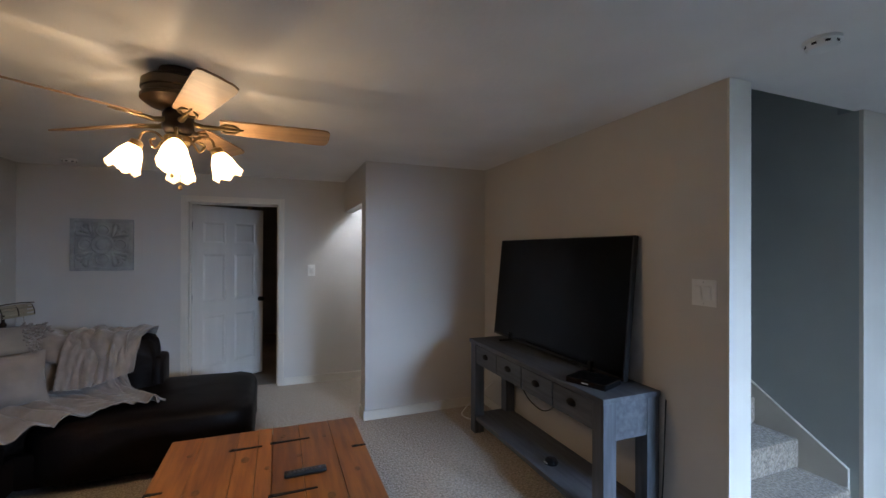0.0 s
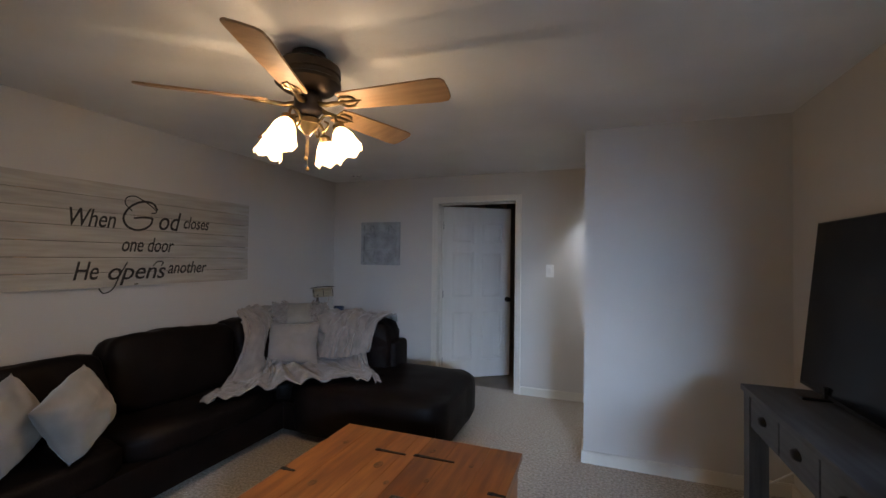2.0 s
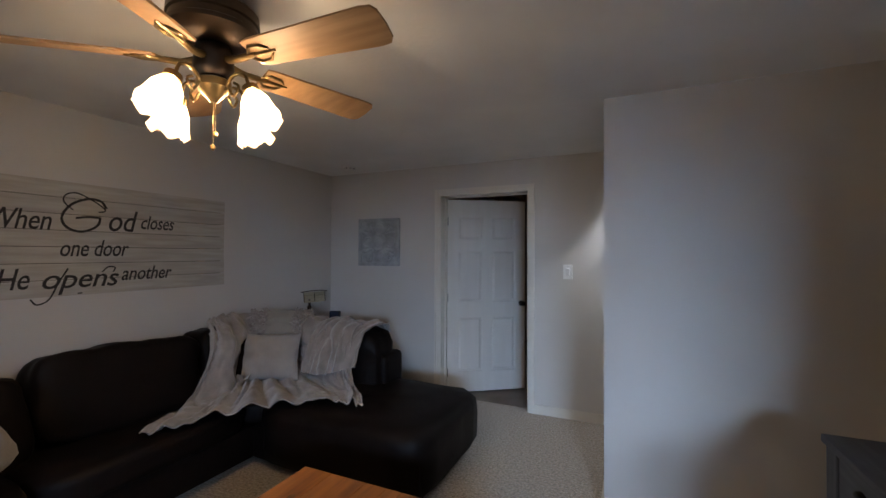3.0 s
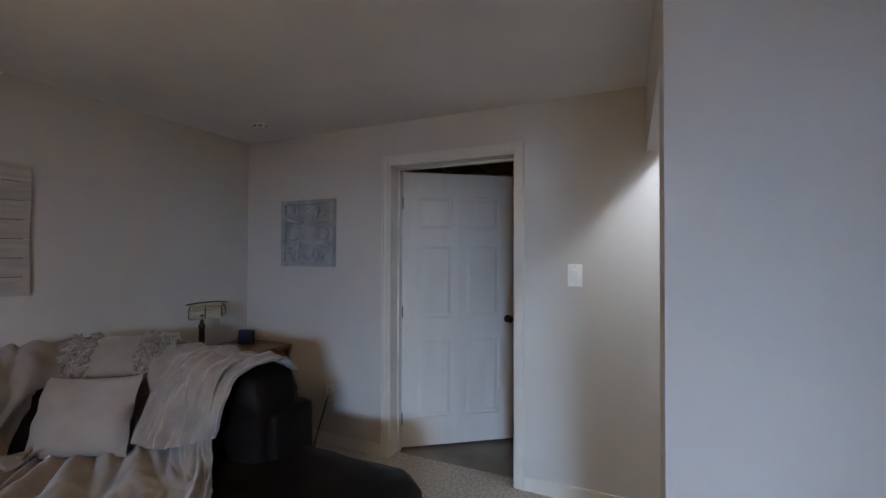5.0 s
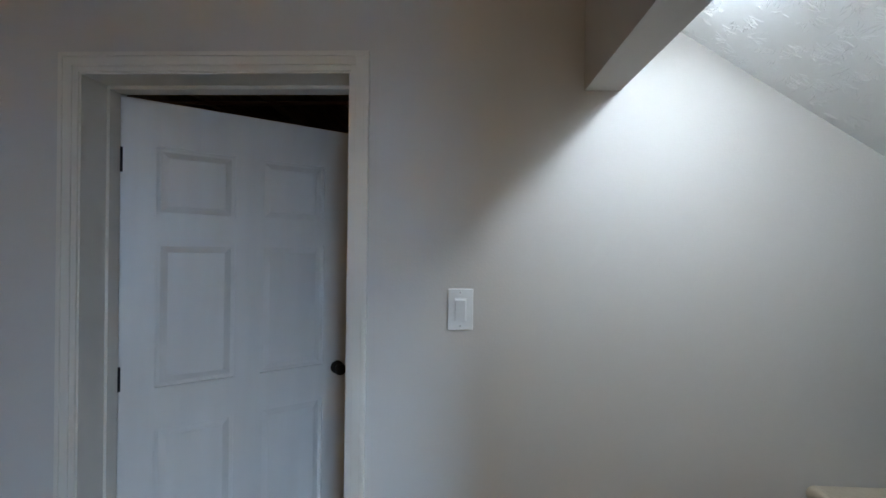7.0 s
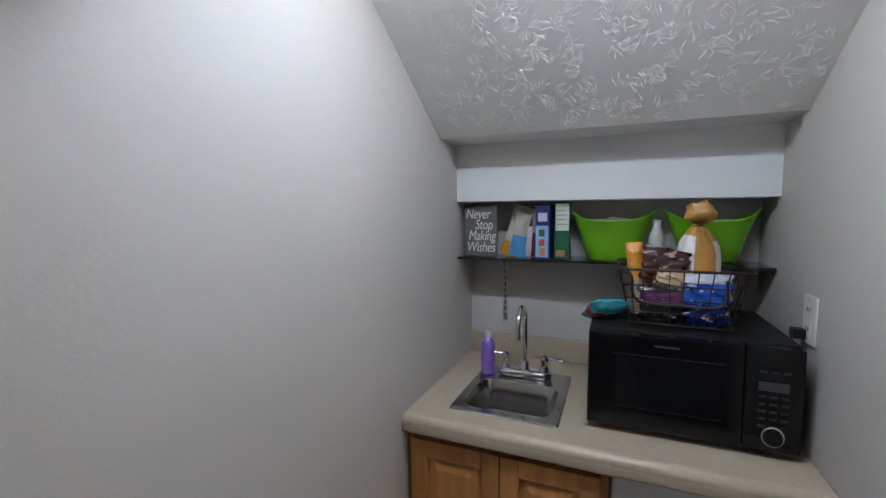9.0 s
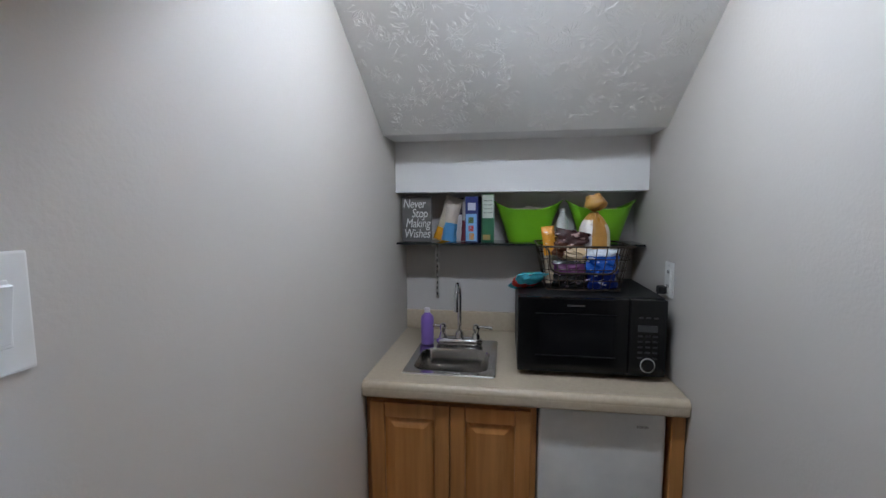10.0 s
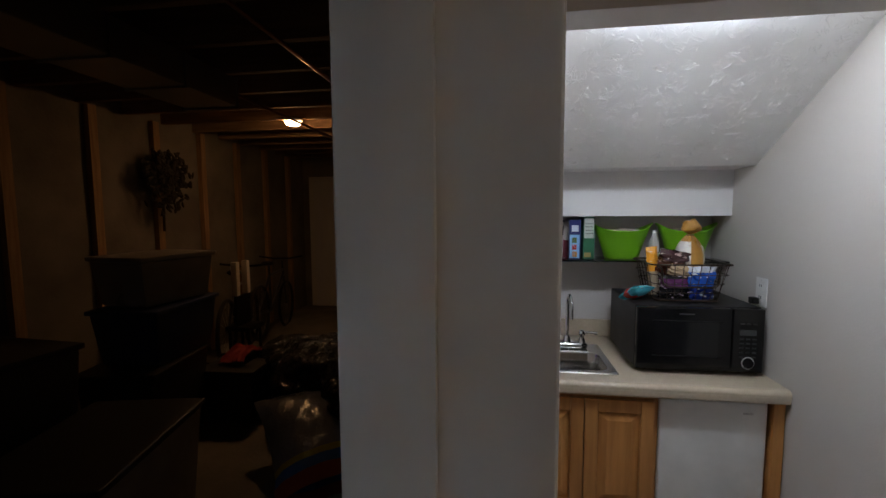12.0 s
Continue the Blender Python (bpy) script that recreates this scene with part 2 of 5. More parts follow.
# ---------------- the rooms ----------------
H = 2.35          # ceiling of the room
W = 5.50          # face of the wall with the door
XL = -2.22        # wall with the sign
XT = 2.005         # wall behind the television
PX, PY0, PY1 = 0.795, 4.19, 4.385   # end wall between television and alcove
WX0, WX1 = 2.1, 3.5   # daylight window in the south wall
DX0, DX1, DH = -0.825, 0.056, 2.045   # clear door opening

structure("floor", box(-2.4, 4.75, -1.85, 5.60, -0.1, 0.0), CARPET, "beige cut-pile carpet across the living room")
structure("floor_basement", box(-3.2, 7.7, 5.60, 9.0, -0.12, -0.012), CONCRETE, "bare grey concrete floor in the unfinished basement")
# ceiling, open above the stairs
structure("ceiling", joined(box(-2.4, 2.15, -1.85, 4.19, H, H + 0.2), box(2.15, 4.75, -1.85, 1.78, H, H + 0.2), box(-2.4, PX, 4.19, 5.68, H, H + 0.2)), FLATCEIL, "off-white textured drywall ceiling")
structure("wall_west", box(-2.4, XL, -1.85, 5.68, 0, H), WALL, "greige painted drywall wall with the sign")
structure("wall_tv", box(XT, 2.15, 1.735, 4.19, 0, H), WALL, "greige painted wall behind the television")
structure("corner_bead", box(XT - 0.003, 2.153, 1.720, 1.732, 0, H - 0.002), TRIM, "white painted end of the television wall")
structure("wall_alcove_south", box(PX, 2.75, PY0 + 0.002, PY1, 0, H), WALL, "greige wall end beside the wet bar alcove")
# door wall, opening for the door
structure("wall_north", joined(box(XL, DX0 - 0.02, W, 5.68, 0, H), box(DX0 - 0.02, DX1 + 0.02, W, 5.68, DH + 0.02, H), box(DX1 + 0.02, 2.75, W, 5.68, 0, 2.9)), WALL, "greige painted drywall wall with the basement door")
# back wall with a window
structure("wall_south", joined(box(-2.4, WX0, -1.85, -1.7, 0, H), box(WX1, 4.75, -1.85, -1.7, 0, H), box(WX0, WX1, -1.85, -1.7, 0, 0.75), box(WX0, WX1, -1.85, -1.7, 2.05, H)), WALL, "greige painted wall with a daylight window")
structure("wall_east", box(4.6, 4.75, -1.7, 1.74, 0, H), WALL, "plain greige painted wall")
structure("wall_stair_front", box(3.15, 4.75, 1.74, 1.76, 0, H), TRIM, "white painted wall beside the stairs")
structure("wall_stair_return", box(3.15, 4.75, 1.76, 1.86, 0, H), STAIRWALL, "grey painted stairwell wall")
structure("wall_stair_east", box(3.15, 3.42, 1.86, 5.9, 0, 4.6), STAIRWALL, "grey painted stairwell wall")
structure("wall_stair_north", box(2.3, 3.42, 5.9, 6.0, 0, 4.6), STAIRWALL, "grey painted stairwell wall")
structure("wall_stair_west", box(2.04, 2.14, 1.78, 5.9, H + 0.2, 4.6), STAIRWALL, "grey painted upper stairwell wall")
structure("wall_stair_south", box(2.04, 3.42, 1.66, 1.78, H + 0.2, 4.6), STAIRWALL, "grey painted upper stairwell wall")
structure("ceiling_stair", box(2.04, 3.42, 1.66, 6.0, 4.6, 4.7), FLATCEIL, "off-white stairwell ceiling")
# header beam over the alcove's mouth
structure("beam", box(PX, PX + 0.11, PY1, W, 1.99, H), WALL, "painted drywall header over the alcove opening")
# sloped ceiling of the alcove, and its soffit
SX0, SZ0, SX1, SZ1 = 0.905, 2.285, 1.819, 1.714
def slab(points, y0, y1):
    bm = bmesh.new()
    a = [bm.verts.new((x, y0, z)) for x, z in points]
    b = [bm.verts.new((x, y1, z)) for x, z in points]
    bm.faces.new(a)
    bm.faces.new(b[::-1])
    for i in range(len(a)):
        j = (i + 1) % len(a)
        bm.faces.new((a[j], a[i], b[i], b[j]))
    bmesh.ops.recalc_face_normals(bm, faces=bm.faces)
    return bm
def brush_marks(y0, y1, seed):
    """Fans of short plaster ridges left by a slap brush, on the underside of the slope."""
    rnd = random.Random(seed)
    run = math.hypot(SX1 - SX0, SZ0 - SZ1)
    m = Matrix.Translation((SX0, 0, SZ0)) @ Matrix.Rotation(math.atan2(SZ0 - SZ1, SX1 - SX0), 4, "Y")
    verts, faces = [], []
    for k in range(400):
        cu, cv = (k // 20 + rnd.uniform(0, 1)) / 20 * run, y0 + (k % 20 + rnd.uniform(0, 1)) / 20 * (y1 - y0)
        heading, arc = rnd.uniform(0, 2 * math.pi), rnd.uniform(1.2, 2.6)
        for q in range(rnd.randint(10, 18)):
            a = heading + arc * (q / 18 - 0.5) + rnd.uniform(-0.08, 0.08)
            r0 = rnd.uniform(0.010, 0.045)
            r1 = r0 + rnd.uniform(0.010, 0.030)
            w, h, twist = rnd.uniform(0.0012, 0.0021), rnd.uniform(0.0009, 0.0018), rnd.uniform(-0.25, 0.25)
            ends = [Vector((cu + r * math.cos(b), cv + r * math.sin(b), 0)) for r, b in ((r0, a), ((r0 + r1) / 2, a + twist * 0.5), (r1, a + twist))]
            if any(not (0.004 < e.x < run - 0.004 and y0 + 0.004 < e.y < y1 - 0.004) for e in ends):
                continue
            side = Vector((-math.sin(a), math.cos(a), 0)) * w
            n = len(verts)
            for e, lift in zip(ends, (0.35, 1.0, 0.6)):
                verts += [m @ (e - side + Vector((0, 0, 0.0004))), m @ (e - Vector((0, 0, h * lift))), m @ (e + side + Vector((0, 0, 0.0004)))]
            for t in (0, 3):
                faces += [(n + t, n + t + 1, n + t + 4, n + t + 3), (n + t + 1, n + t + 2, n + t + 5, n + t + 4)]
            faces += [(n, n + 2, n + 1), (n + 6, n + 7, n + 8)]
    me = bpy.data.meshes.new("marks")
    me.from_pydata(verts, [], faces)
    bm = bmesh.new()
    bm.from_mesh(me)
    bpy.data.meshes.remove(me)
    bmesh.ops.recalc_face_normals(bm, faces=bm.faces)
    return bm


structure("ceiling_slope", joined(slab([(SX0, SZ0), (SX1, SZ1), (SX1 + 0.1, SZ1 + 0.05), (SX0, SZ0 + 0.15)], PY1, W), brush_marks(PY1, W, 5)), CEIL, "white sloped stipple-brushed ceiling under the stairs")
structure("soffit", slab([(SX1, SZ1), (2.002, SZ1), (2.002, 1.483), (2.21, 1.483), (2.21, 2.0), (SX1 + 0.1, 2.0)], PY1, W), SOFFIT, "white painted soffit above the shelf")
structure("wall_alcove_back", box(2.2, 2.3, PY1, W, 0, 2.0), ALC, "back wall of the alcove, greige paint paled for the cool lamp")

# stairs, carpeted, with a white skirt board
for k in range(6):
    structure("stair_step", box(2.155, 3.125, 1.78 + 0.26 * k, 2.11 + 0.26 * k, 0.18 * k, 0.18 * (k + 1), 0.02), CARPET, "beige carpeted stair step")
structure("stair_rest", box(2.305, 3.125, 3.34, 5.88, 0.0, 1.15), CARPET, "carpeted stair landing")
skirt = slab([(1.80, 0.0), (1.80, 0.28), (3.60, 1.48), (3.60, 0.0)], -3.148, -3.127)
bmesh.ops.transform(skirt, matrix=Matrix.Rotation(radians(90), 4, "Z"), verts=skirt.verts)
structure("stair_skirt", skirt, TRIM, "white painted stair skirt board")

# basement shell; the unseen west and south sides are added to keep it dark
structure("wall_basement_north", box(-3.2, 7.7, 8.75, 8.95, -0.1, 2.6), CONCRETE, "bare concrete foundation wall")
structure("wall_basement_west", box(-3.2, -3.0, 5.68, 8.75, -0.1, 2.6), CONCRETE, "bare concrete foundation wall")
structure("wall_basement_east", box(6.2, 6.4, 5.9, 8.75, -0.1, 2.6), CONCRETE, "plain end wall of the basement")
structure("wall_basement_south", joined(box(3.42, 6.4, 5.9, 6.0, -0.1, 2.6), box(2.75, 3.42, 5.5, 5.9, -0.1, 2.6)), CONCRETE, "rough basement partition")
structure("ceiling_basement", box(-3.2, 7.7, 5.69, 8.95, 2.62, 2.75), JOIST, "unfinished subfloor above the basement")
for k in range(22):
    structure("joist", box(-2.8 + 0.41 * k, -2.76 + 0.41 * k, 5.69, 8.75, 2.36, 2.62), JOIST, "bare timber floor joist")
for k in range(14):
    structure("furring_strip", box(-1.68 + 0.61 * k, -1.61 + 0.61 * k, 8.70, 8.75, 0.0, 2.36), STUD, "rough furring strip on the concrete")

# window behind the camera
WM = (WX0 + WX1) / 2
win = structure("window_1", joined(box(WX0, WX1, -1.80, -1.74, 0.75, 0.80), box(WX0, WX1, -1.80, -1.74, 2.0, 2.05), box(WX0, WX0 + 0.05, -1.80, -1.74, 0.80, 2.0), box(WX1 - 0.05, WX1, -1.80, -1.74, 0.80, 2.0), box(WM - 0.02, WM + 0.02, -1.80, -1.74, 0.80, 2.0)), TRIM, "white framed daylight window")
for x0, x1 in ((WX0 + 0.05, WM - 0.02), (WM + 0.02, WX1 - 0.05)):
    g = part("pane", box(x0, x1, -1.775, -1.77, 0.80, 2.0), GLASS, win)
    g.visible_shadow = False
structure("ground", box(-60, 60, -80, -1.9, -0.3, -0.2), mat("grass_ground", (0.07, 0.10, 0.03), (0.04, 0.06, 0.02), rough=0.9), "plain lawn outside")


# ---------------- trim ----------------
def skirting(name, x0, x1, y0, y1):
    structure(name, joined(box(x0, x1, y0, y1, 0, 0.075), box(x0, x1, y0, y1, 0.077, 0.084)), TRIM, "white painted baseboard")


skirting("baseboard_1", XL, DX0 - 0.07, W - 0.014, W - 0.001)
skirting("baseboard_2", DX1 + 0.07, 1.5, W - 0.014, W - 0.001)
skirting("baseboard_3", PX - 0.014, XT, PY0 - 0.012, PY0 + 0.001)
skirting("baseboard_4", PX - 0.014, PX - 0.001, PY0 + 0.002, PY1)
skirting("baseboard_5", XT - 0.014, XT - 0.001, 1.73, PY0 - 0.013)
skirting("baseboard_6", XL + 0.001, XL + 0.014, -1.7, W - 0.015)
# door lining and casings on both sides
structure("door_lining", joined(box(DX0 - 0.02, DX0, W - 0.004, 5.684, 0, DH), box(DX1, DX1 + 0.02, W - 0.004, 5.684, 0, DH), box(DX0 - 0.02, DX1 + 0.02, W - 0.004, 5.684, DH, DH + 0.02)), TRIM, "white painted door jamb")
structure("door_stop", joined(box(DX1 - 0.012, DX1 - 0.001, 5.595, 5.64, 0, DH - 0.001), box(DX0 + 0.001, DX0 + 0.012, 5.595, 5.64, 0, DH - 0.001), box(DX0 + 0.012, DX1 - 0.012, 5.595, 5.64, DH - 0.012, DH - 0.001)), TRIM, "white painted door stop")


def casing(name, y0, y1, sign):
    bits = []
    for a, b, t in ((0.006, 0.024, 0.010), (0.024, 0.052, 0.014), (0.052, 0.066, 0.018)):
        ya, yb = (y0 - t, y0) if sign < 0 else (y0, y0 + t)
        bits += [box(DX0 - b, DX0 - a, ya, yb, 0, DH + b, 0.002), box(DX1 + a, DX1 + b, ya, yb, 0, DH + b, 0.002), box(DX0 - a, DX1 + a, ya, yb, DH + a, DH + b, 0.002)]
    structure(name, joined(*bits), TRIM, "white moulded door casing")


casing("casing_room", W - 0.001, 0, -1)
casing("casing_basement", 5.681, 0, 1)
# ================= THE DOOR =================
def panel_door():
    """Six-panel leaf, hinged at the origin, lying along +x and swung 36 degrees."""
    d = tagged(new("door_1"), "white six-panel interior door standing ajar", "door", kind="structure")
    m = pose(DX0 + 0.006, 5.648, 0, 0, 0, 35.5)
    w, h = 0.858, 2.03
    bm = bmesh.new()
    add_box(bm, 0, w, 0.011, 0.031, 0.012, h)
    cols, rows = ((0.11, 0.380), (0.478, 0.748)), ((0.22, 0.80), (0.95, 1.50), (1.60, 1.86))
    xs, zs = [0, 0.11, 0.380, 0.478, 0.748, w], [0.012, 0.22, 0.80, 0.95, 1.50, 1.60, 1.86, h]
    for i in range(5):
        for j in range(7):
            if i in (1, 3) and j in (1, 3, 5):
                continue
            for y0, y1 in ((0, 0.011), (0.031, 0.042)):
                add_box(bm, xs[i], xs[i + 1], y0, y1, zs[j], zs[j + 1])
    bmesh.ops.remove_doubles(bm, verts=bm.verts, dist=1e-5)
    bmesh.ops.transform(bm, matrix=m, verts=bm.verts)
    part("leaf", bm, DOORP, d)
    for x0, x1 in cols:
        for z0, z1 in rows:
            for ya, yb in ((0.0012, 0.0112), (0.0308, 0.0408)):
                b = box(x0 + 0.014, x1 - 0.014, ya, yb, z0 + 0.014, z1 - 0.014)
                face = -1 if ya < 0.02 else 1
                for v in b.verts:
                    inner = (v.co.y < 0.003) if face < 0 else (v.co.y > 0.04)
                    if inner:
                        cx, cz = (x0 + x1) / 2, (z0 + z1) / 2
                        v.co.x += 0.024 * (1 if v.co.x < cx else -1)
                        v.co.z += 0.024 * (1 if v.co.z < cz else -1)
                bmesh.ops.transform(b, matrix=m, verts=b.verts)
                part("panel", b, DOORP, d)
    for side in (-1, 1):
        prof = [(0.030, 0), (0.030, 0.006), (0.012, 0.010), (0.012, 0.032), (0.022, 0.040), (0.028, 0.052), (0.024, 0.064), (0.008, 0.069)]
        k = lathe(prof, 20, m @ pose(w - 0.042, 0 if side < 0 else 0.042, 0.93, 90 if side < 0 else -90))
        part("door_knob", k, IRON, d, "dark bronze round door knob", 40)
    for z in (0.22, 1.0, 1.80):
        part("hinge", joined(tube([m @ Vector((-0.004, -0.004, z - 0.045)), m @ Vector((-0.004, -0.004, z + 0.045))], 0.006), box(-0.012, 0.008, -0.0035, -0.0012, z - 0.045, z + 0.045, m=m)), IRON, d, "dark bronze hinge")


panel_door()


# ================= LIVING ROOM =================
def sofa():
    s = thing("sectional_sofa", (-1.6, 3.2, 0), "dark brown leather L-shaped sectional sofa with loose back cushions", "sofa")
    part("base", joined(box(-2.18, -1.44, 1.45, 4.68, 0.05, 0.27, 0.03), box(-1.46, -0.15, 3.74, 4.66, 0.05, 0.27, 0.03)), LEATHER, s, smooth=40)
    part("back_rail", box(-2.19, -2.02, 1.45, 4.68, 0.20, 0.72, 0.05, 3), LEATHER, s, smooth=40)
    part("end_back", blob(1.32, 0.32, 0.78, 7, 28, 20, Matrix.Translation((-1.535, 4.54, 0.475)), 0.018, 7), LEATHER, s, smooth=60)
    part("armrest", box(-0.97, -0.825, 4.46, 4.74, 0.05, 0.655, 0.05, 3), LEATHER, s, smooth=40)
    part("armrest", box(-2.19, -1.44, 1.18, 1.46, 0.05, 0.60, 0.06, 3), LEATHER, s, smooth=40)
    for y0, y1 in ((1.46, 2.60), (2.61, 3.74)):
        part("seat_cushion", blob(0.70, y1 - y0, 0.19, 6, 28, 16, Matrix.Translation((-1.765, (y0 + y1) / 2, 0.335)), 0.010, 9, y0), LEATHER, s, smooth=60)
    part("seat_cushion", blob(0.72, 0.72, 0.19, 6, 28, 16, Matrix.Translation((-1.76, 4.09, 0.335)), 0.010, 9, 5), LEATHER, s, smooth=60)
    part("chaise_cushion", blob(1.29, 1.03, 0.40, 9, 36, 24, Matrix.Translation((-0.755, 4.205, 0.235)), 0.014, 7, 3), LEATHER, s, smooth=60)
    for i, (y0, y1, z) in enumerate(((1.50, 2.74, 0.580), (2.74, 3.66, 0.648), (3.67, 4.05, 0.650))):
        m = Matrix.Translation((-1.95, (y0 + y1) / 2, z)) @ Matrix.Rotation(radians(-12), 4, "Y") @ Matrix.Rotation(radians((1.5, -2, 1)[i]), 4, "X")
        part("back_cushion", blob(0.27, y1 - y0 - 0.01, 0.49, 6.5, 44, 30, m, 0.034, 7, i * 3.1), LEATHER, s, smooth=60)
    for x, y in ((-2.12, 1.3), (-1.52, 1.3), (-2.12, 4.60), (-0.24, 3.82), (-0.24, 4.58)):
        part("foot", lathe([(0.022, 0), (0.03, 0.06)], 12, Matrix.Translation((x, y, 0))), IRON, s)


sofa()


def spline(pts, n):
    out = []
    p = [Vector(q) for q in pts]
    p = [2 * p[0] - p[1]] + p + [2 * p[-1] - p[-2]]
    segs = len(p) - 3
    for k in range(n + 1):
        t = k / n * segs
        i = min(int(t), segs - 1)
        u = t - i
        a, b, c, d = p[i:i + 4]
        out.append(0.5 * (2 * b + (c - a) * u + (2 * a - 5 * b + 4 * c - d) * u * u + (3 * b - a - 3 * c + d) * u ** 3))
    return out


def cloth(cols, nu, nv, fold, thick, seed, folds=14.0):
    """A thick draped cloth through columns of control points, with folds that run down it."""
    lines = [spline(c, nv) for c in cols]
    bm = bmesh.new()
    grid = []
    for j in range(nv + 1):
        row = spline([l[j] for l in lines], nu)
        grid.append(row)
    vs = []
    for j, row in enumerate(grid):
        r = []
        for i, p in enumerate(row):
            u, v = i / nu, j / nv
            w = noise.noise(Vector((u * folds + 0.6 * noise.noise(Vector((u * 3, v * 3, seed))), v * 1.6, seed)))
            w2 = noise.noise(Vector((u * folds * 1.2, v * 9, seed + 7)))
            a = row[min(i + 1, nu)] - row[max(i - 1, 0)]
            b = grid[min(j + 1, nv)][i] - grid[max(j - 1, 0)][i]
            nrm = a.cross(b).normalized()
            if nrm.z < -0.05:
                nrm = -nrm
            lift = fold * abs(w) * 1.7 + fold * 0.5 * abs(w2)
            r.append(bm.verts.new(p + nrm * lift))
        vs.append(r)
    faces = [bm.faces.new((vs[j][i], vs[j][i + 1], vs[j + 1][i + 1], vs[j + 1][i])) for j in range(nv) for i in range(nu)]
    bmesh.ops.recalc_face_normals(bm, faces=faces)
    bmesh.ops.solidify(bm, geom=faces, thickness=thick)
    return bm


throw = cloth([
    [(-2.03, 3.82, 0.935), (-1.79, 3.66, 0.79), (-1.76, 3.50, 0.48), (-1.64, 3.28, 0.45), (-1.50, 3.04, 0.45)],
    [(-2.05, 3.98, 0.95), (-1.78, 3.87, 0.82), (-1.70, 3.76, 0.50), (-1.55, 3.60, 0.46), (-1.42, 3.32, 0.45)],
    [(-2.06, 4.36, 0.93), (-2.00, 4.26, 0.82), (-1.93, 4.18, 0.50), (-1.60, 3.93, 0.45), (-1.27, 3.60, 0.45)],
    [(-1.72, 4.60, 0.87), (-1.70, 4.365, 0.84), (-1.60, 4.32, 0.50), (-1.30, 4.10, 0.45), (-1.02, 3.86, 0.45)],
    [(-1.34, 4.60, 0.875), (-1.30, 4.355, 0.84), (-1.16, 4.25, 0.52), (-0.97, 4.11, 0.45), (-0.82, 3.94, 0.45)],
    [(-1.04, 4.62, 0.875), (-1.03, 4.355, 0.83), (-1.00, 4.27, 0.52), (-0.84, 4.14, 0.45), (-0.70, 3.97, 0.45)],
], 150, 90, 0.046, 0.008, 2.0)
tagged(part("throw_blanket", throw, BLANKET, smooth=70), "taupe fleece throw draped over the leather sofa's corner", "blanket")
over = cloth([
    [(-1.46, 4.71, 0.76), (-1.44, 4.54, 0.89), (-1.42, 4.325, 0.83), (-1.42, 4.17, 0.53)],
    [(-1.20, 4.72, 0.74), (-1.18, 4.54, 0.895), (-1.20, 4.325, 0.78), (-1.22, 4.19, 0.53)],
    [(-0.93, 4.71, 0.80), (-0.88, 4.54, 0.895), (-0.94, 4.335, 0.84), (-0.98, 4.27, 0.60)],
], 70, 50, 0.040, 0.012, 5.0, 8.0)
tagged(part("throw_blanket", over, BLANKET, smooth=70), "folded end of a taupe fleece throw over the sofa back", "blanket")

for nm, at, rot, size, col, lab in (
    ("scatter_cushion", (-1.655, 4.09, 0.645), (-20, 0, 31), (0.45, 0.37, 0.17), mat("taupe_cushion", (0.275, 0.235, 0.21), (0.235, 0.20, 0.178), rough=0.9, scale=8, bump=0.5, bscale=300, depth=0.002, sheen=0.3), "pale grey square cushion leaning on the sofa back"),
    ("scatter_cushion", (-1.49, 2.36, 0.643), (-11, 66, 112), (0.335, 0.335, 0.21), CREAM, "cream square cushion standing on its corner"),
    ("scatter_cushion", (-1.60, 2.13, 0.640), (-9, 62, 110), (0.335, 0.335, 0.21), CREAM, "cream square cushion leaning on another"),
):
    tagged(part(nm, pillow(*size, pose(*at, 0, 0, rot[2]) @ pose(0, 0, 0, rot[0]) @ pose(0, 0, 0, 0, rot[1]), pinch=0.55 if size[0] > 0.4 else 0.36, seed=at[1], wrinkle=0.009), col, smooth=60), lab, "cushion", "cushions on the sofa")


def fringed_cushion():
    c = thing("lumbar_cushion", (-1.78, 4.37, 0.83), "cream lumbar cushion with shaggy taupe tufted ends", "cushion", "cushions on the sofa")
    m = pose(-1.75, 4.29, 0.875, -42, 0, 34)
    part("cover", pillow(0.50, 0.26, 0.13, m), CREAM, c, smooth=60)
    rnd = random.Random(4)
    bits = []
    for k in range(420):
        sx = rnd.choice((-1, 1))
        x = sx * rnd.uniform(0.10, 0.25)
        z = rnd.uniform(-0.12, 0.12)
        y = 0.06 * (1 - (x / 0.26) ** 2) * (1 - (z / 0.14) ** 2) + 0.004
        face = rnd.choice((-1, -1, -1, 1))
        p = Vector((x, y * face, z))
        q = p + Vector((rnd.uniform(-0.03, 0.03) + sx * 0.01, face * rnd.uniform(0.005, 0.025), rnd.uniform(-0.035, 0.02)))
        bits.append(tube([m @ p, m @ ((p + q) / 2 + Vector((0, face * 0.008, 0))), m @ q], [0.006, 0.009, 0.003], 5))
    tagged(part("tuft_fringe", joined(*bits), BLANKET, c, "shaggy taupe tufts", 60), kind="stuff")


fringed_cushion()


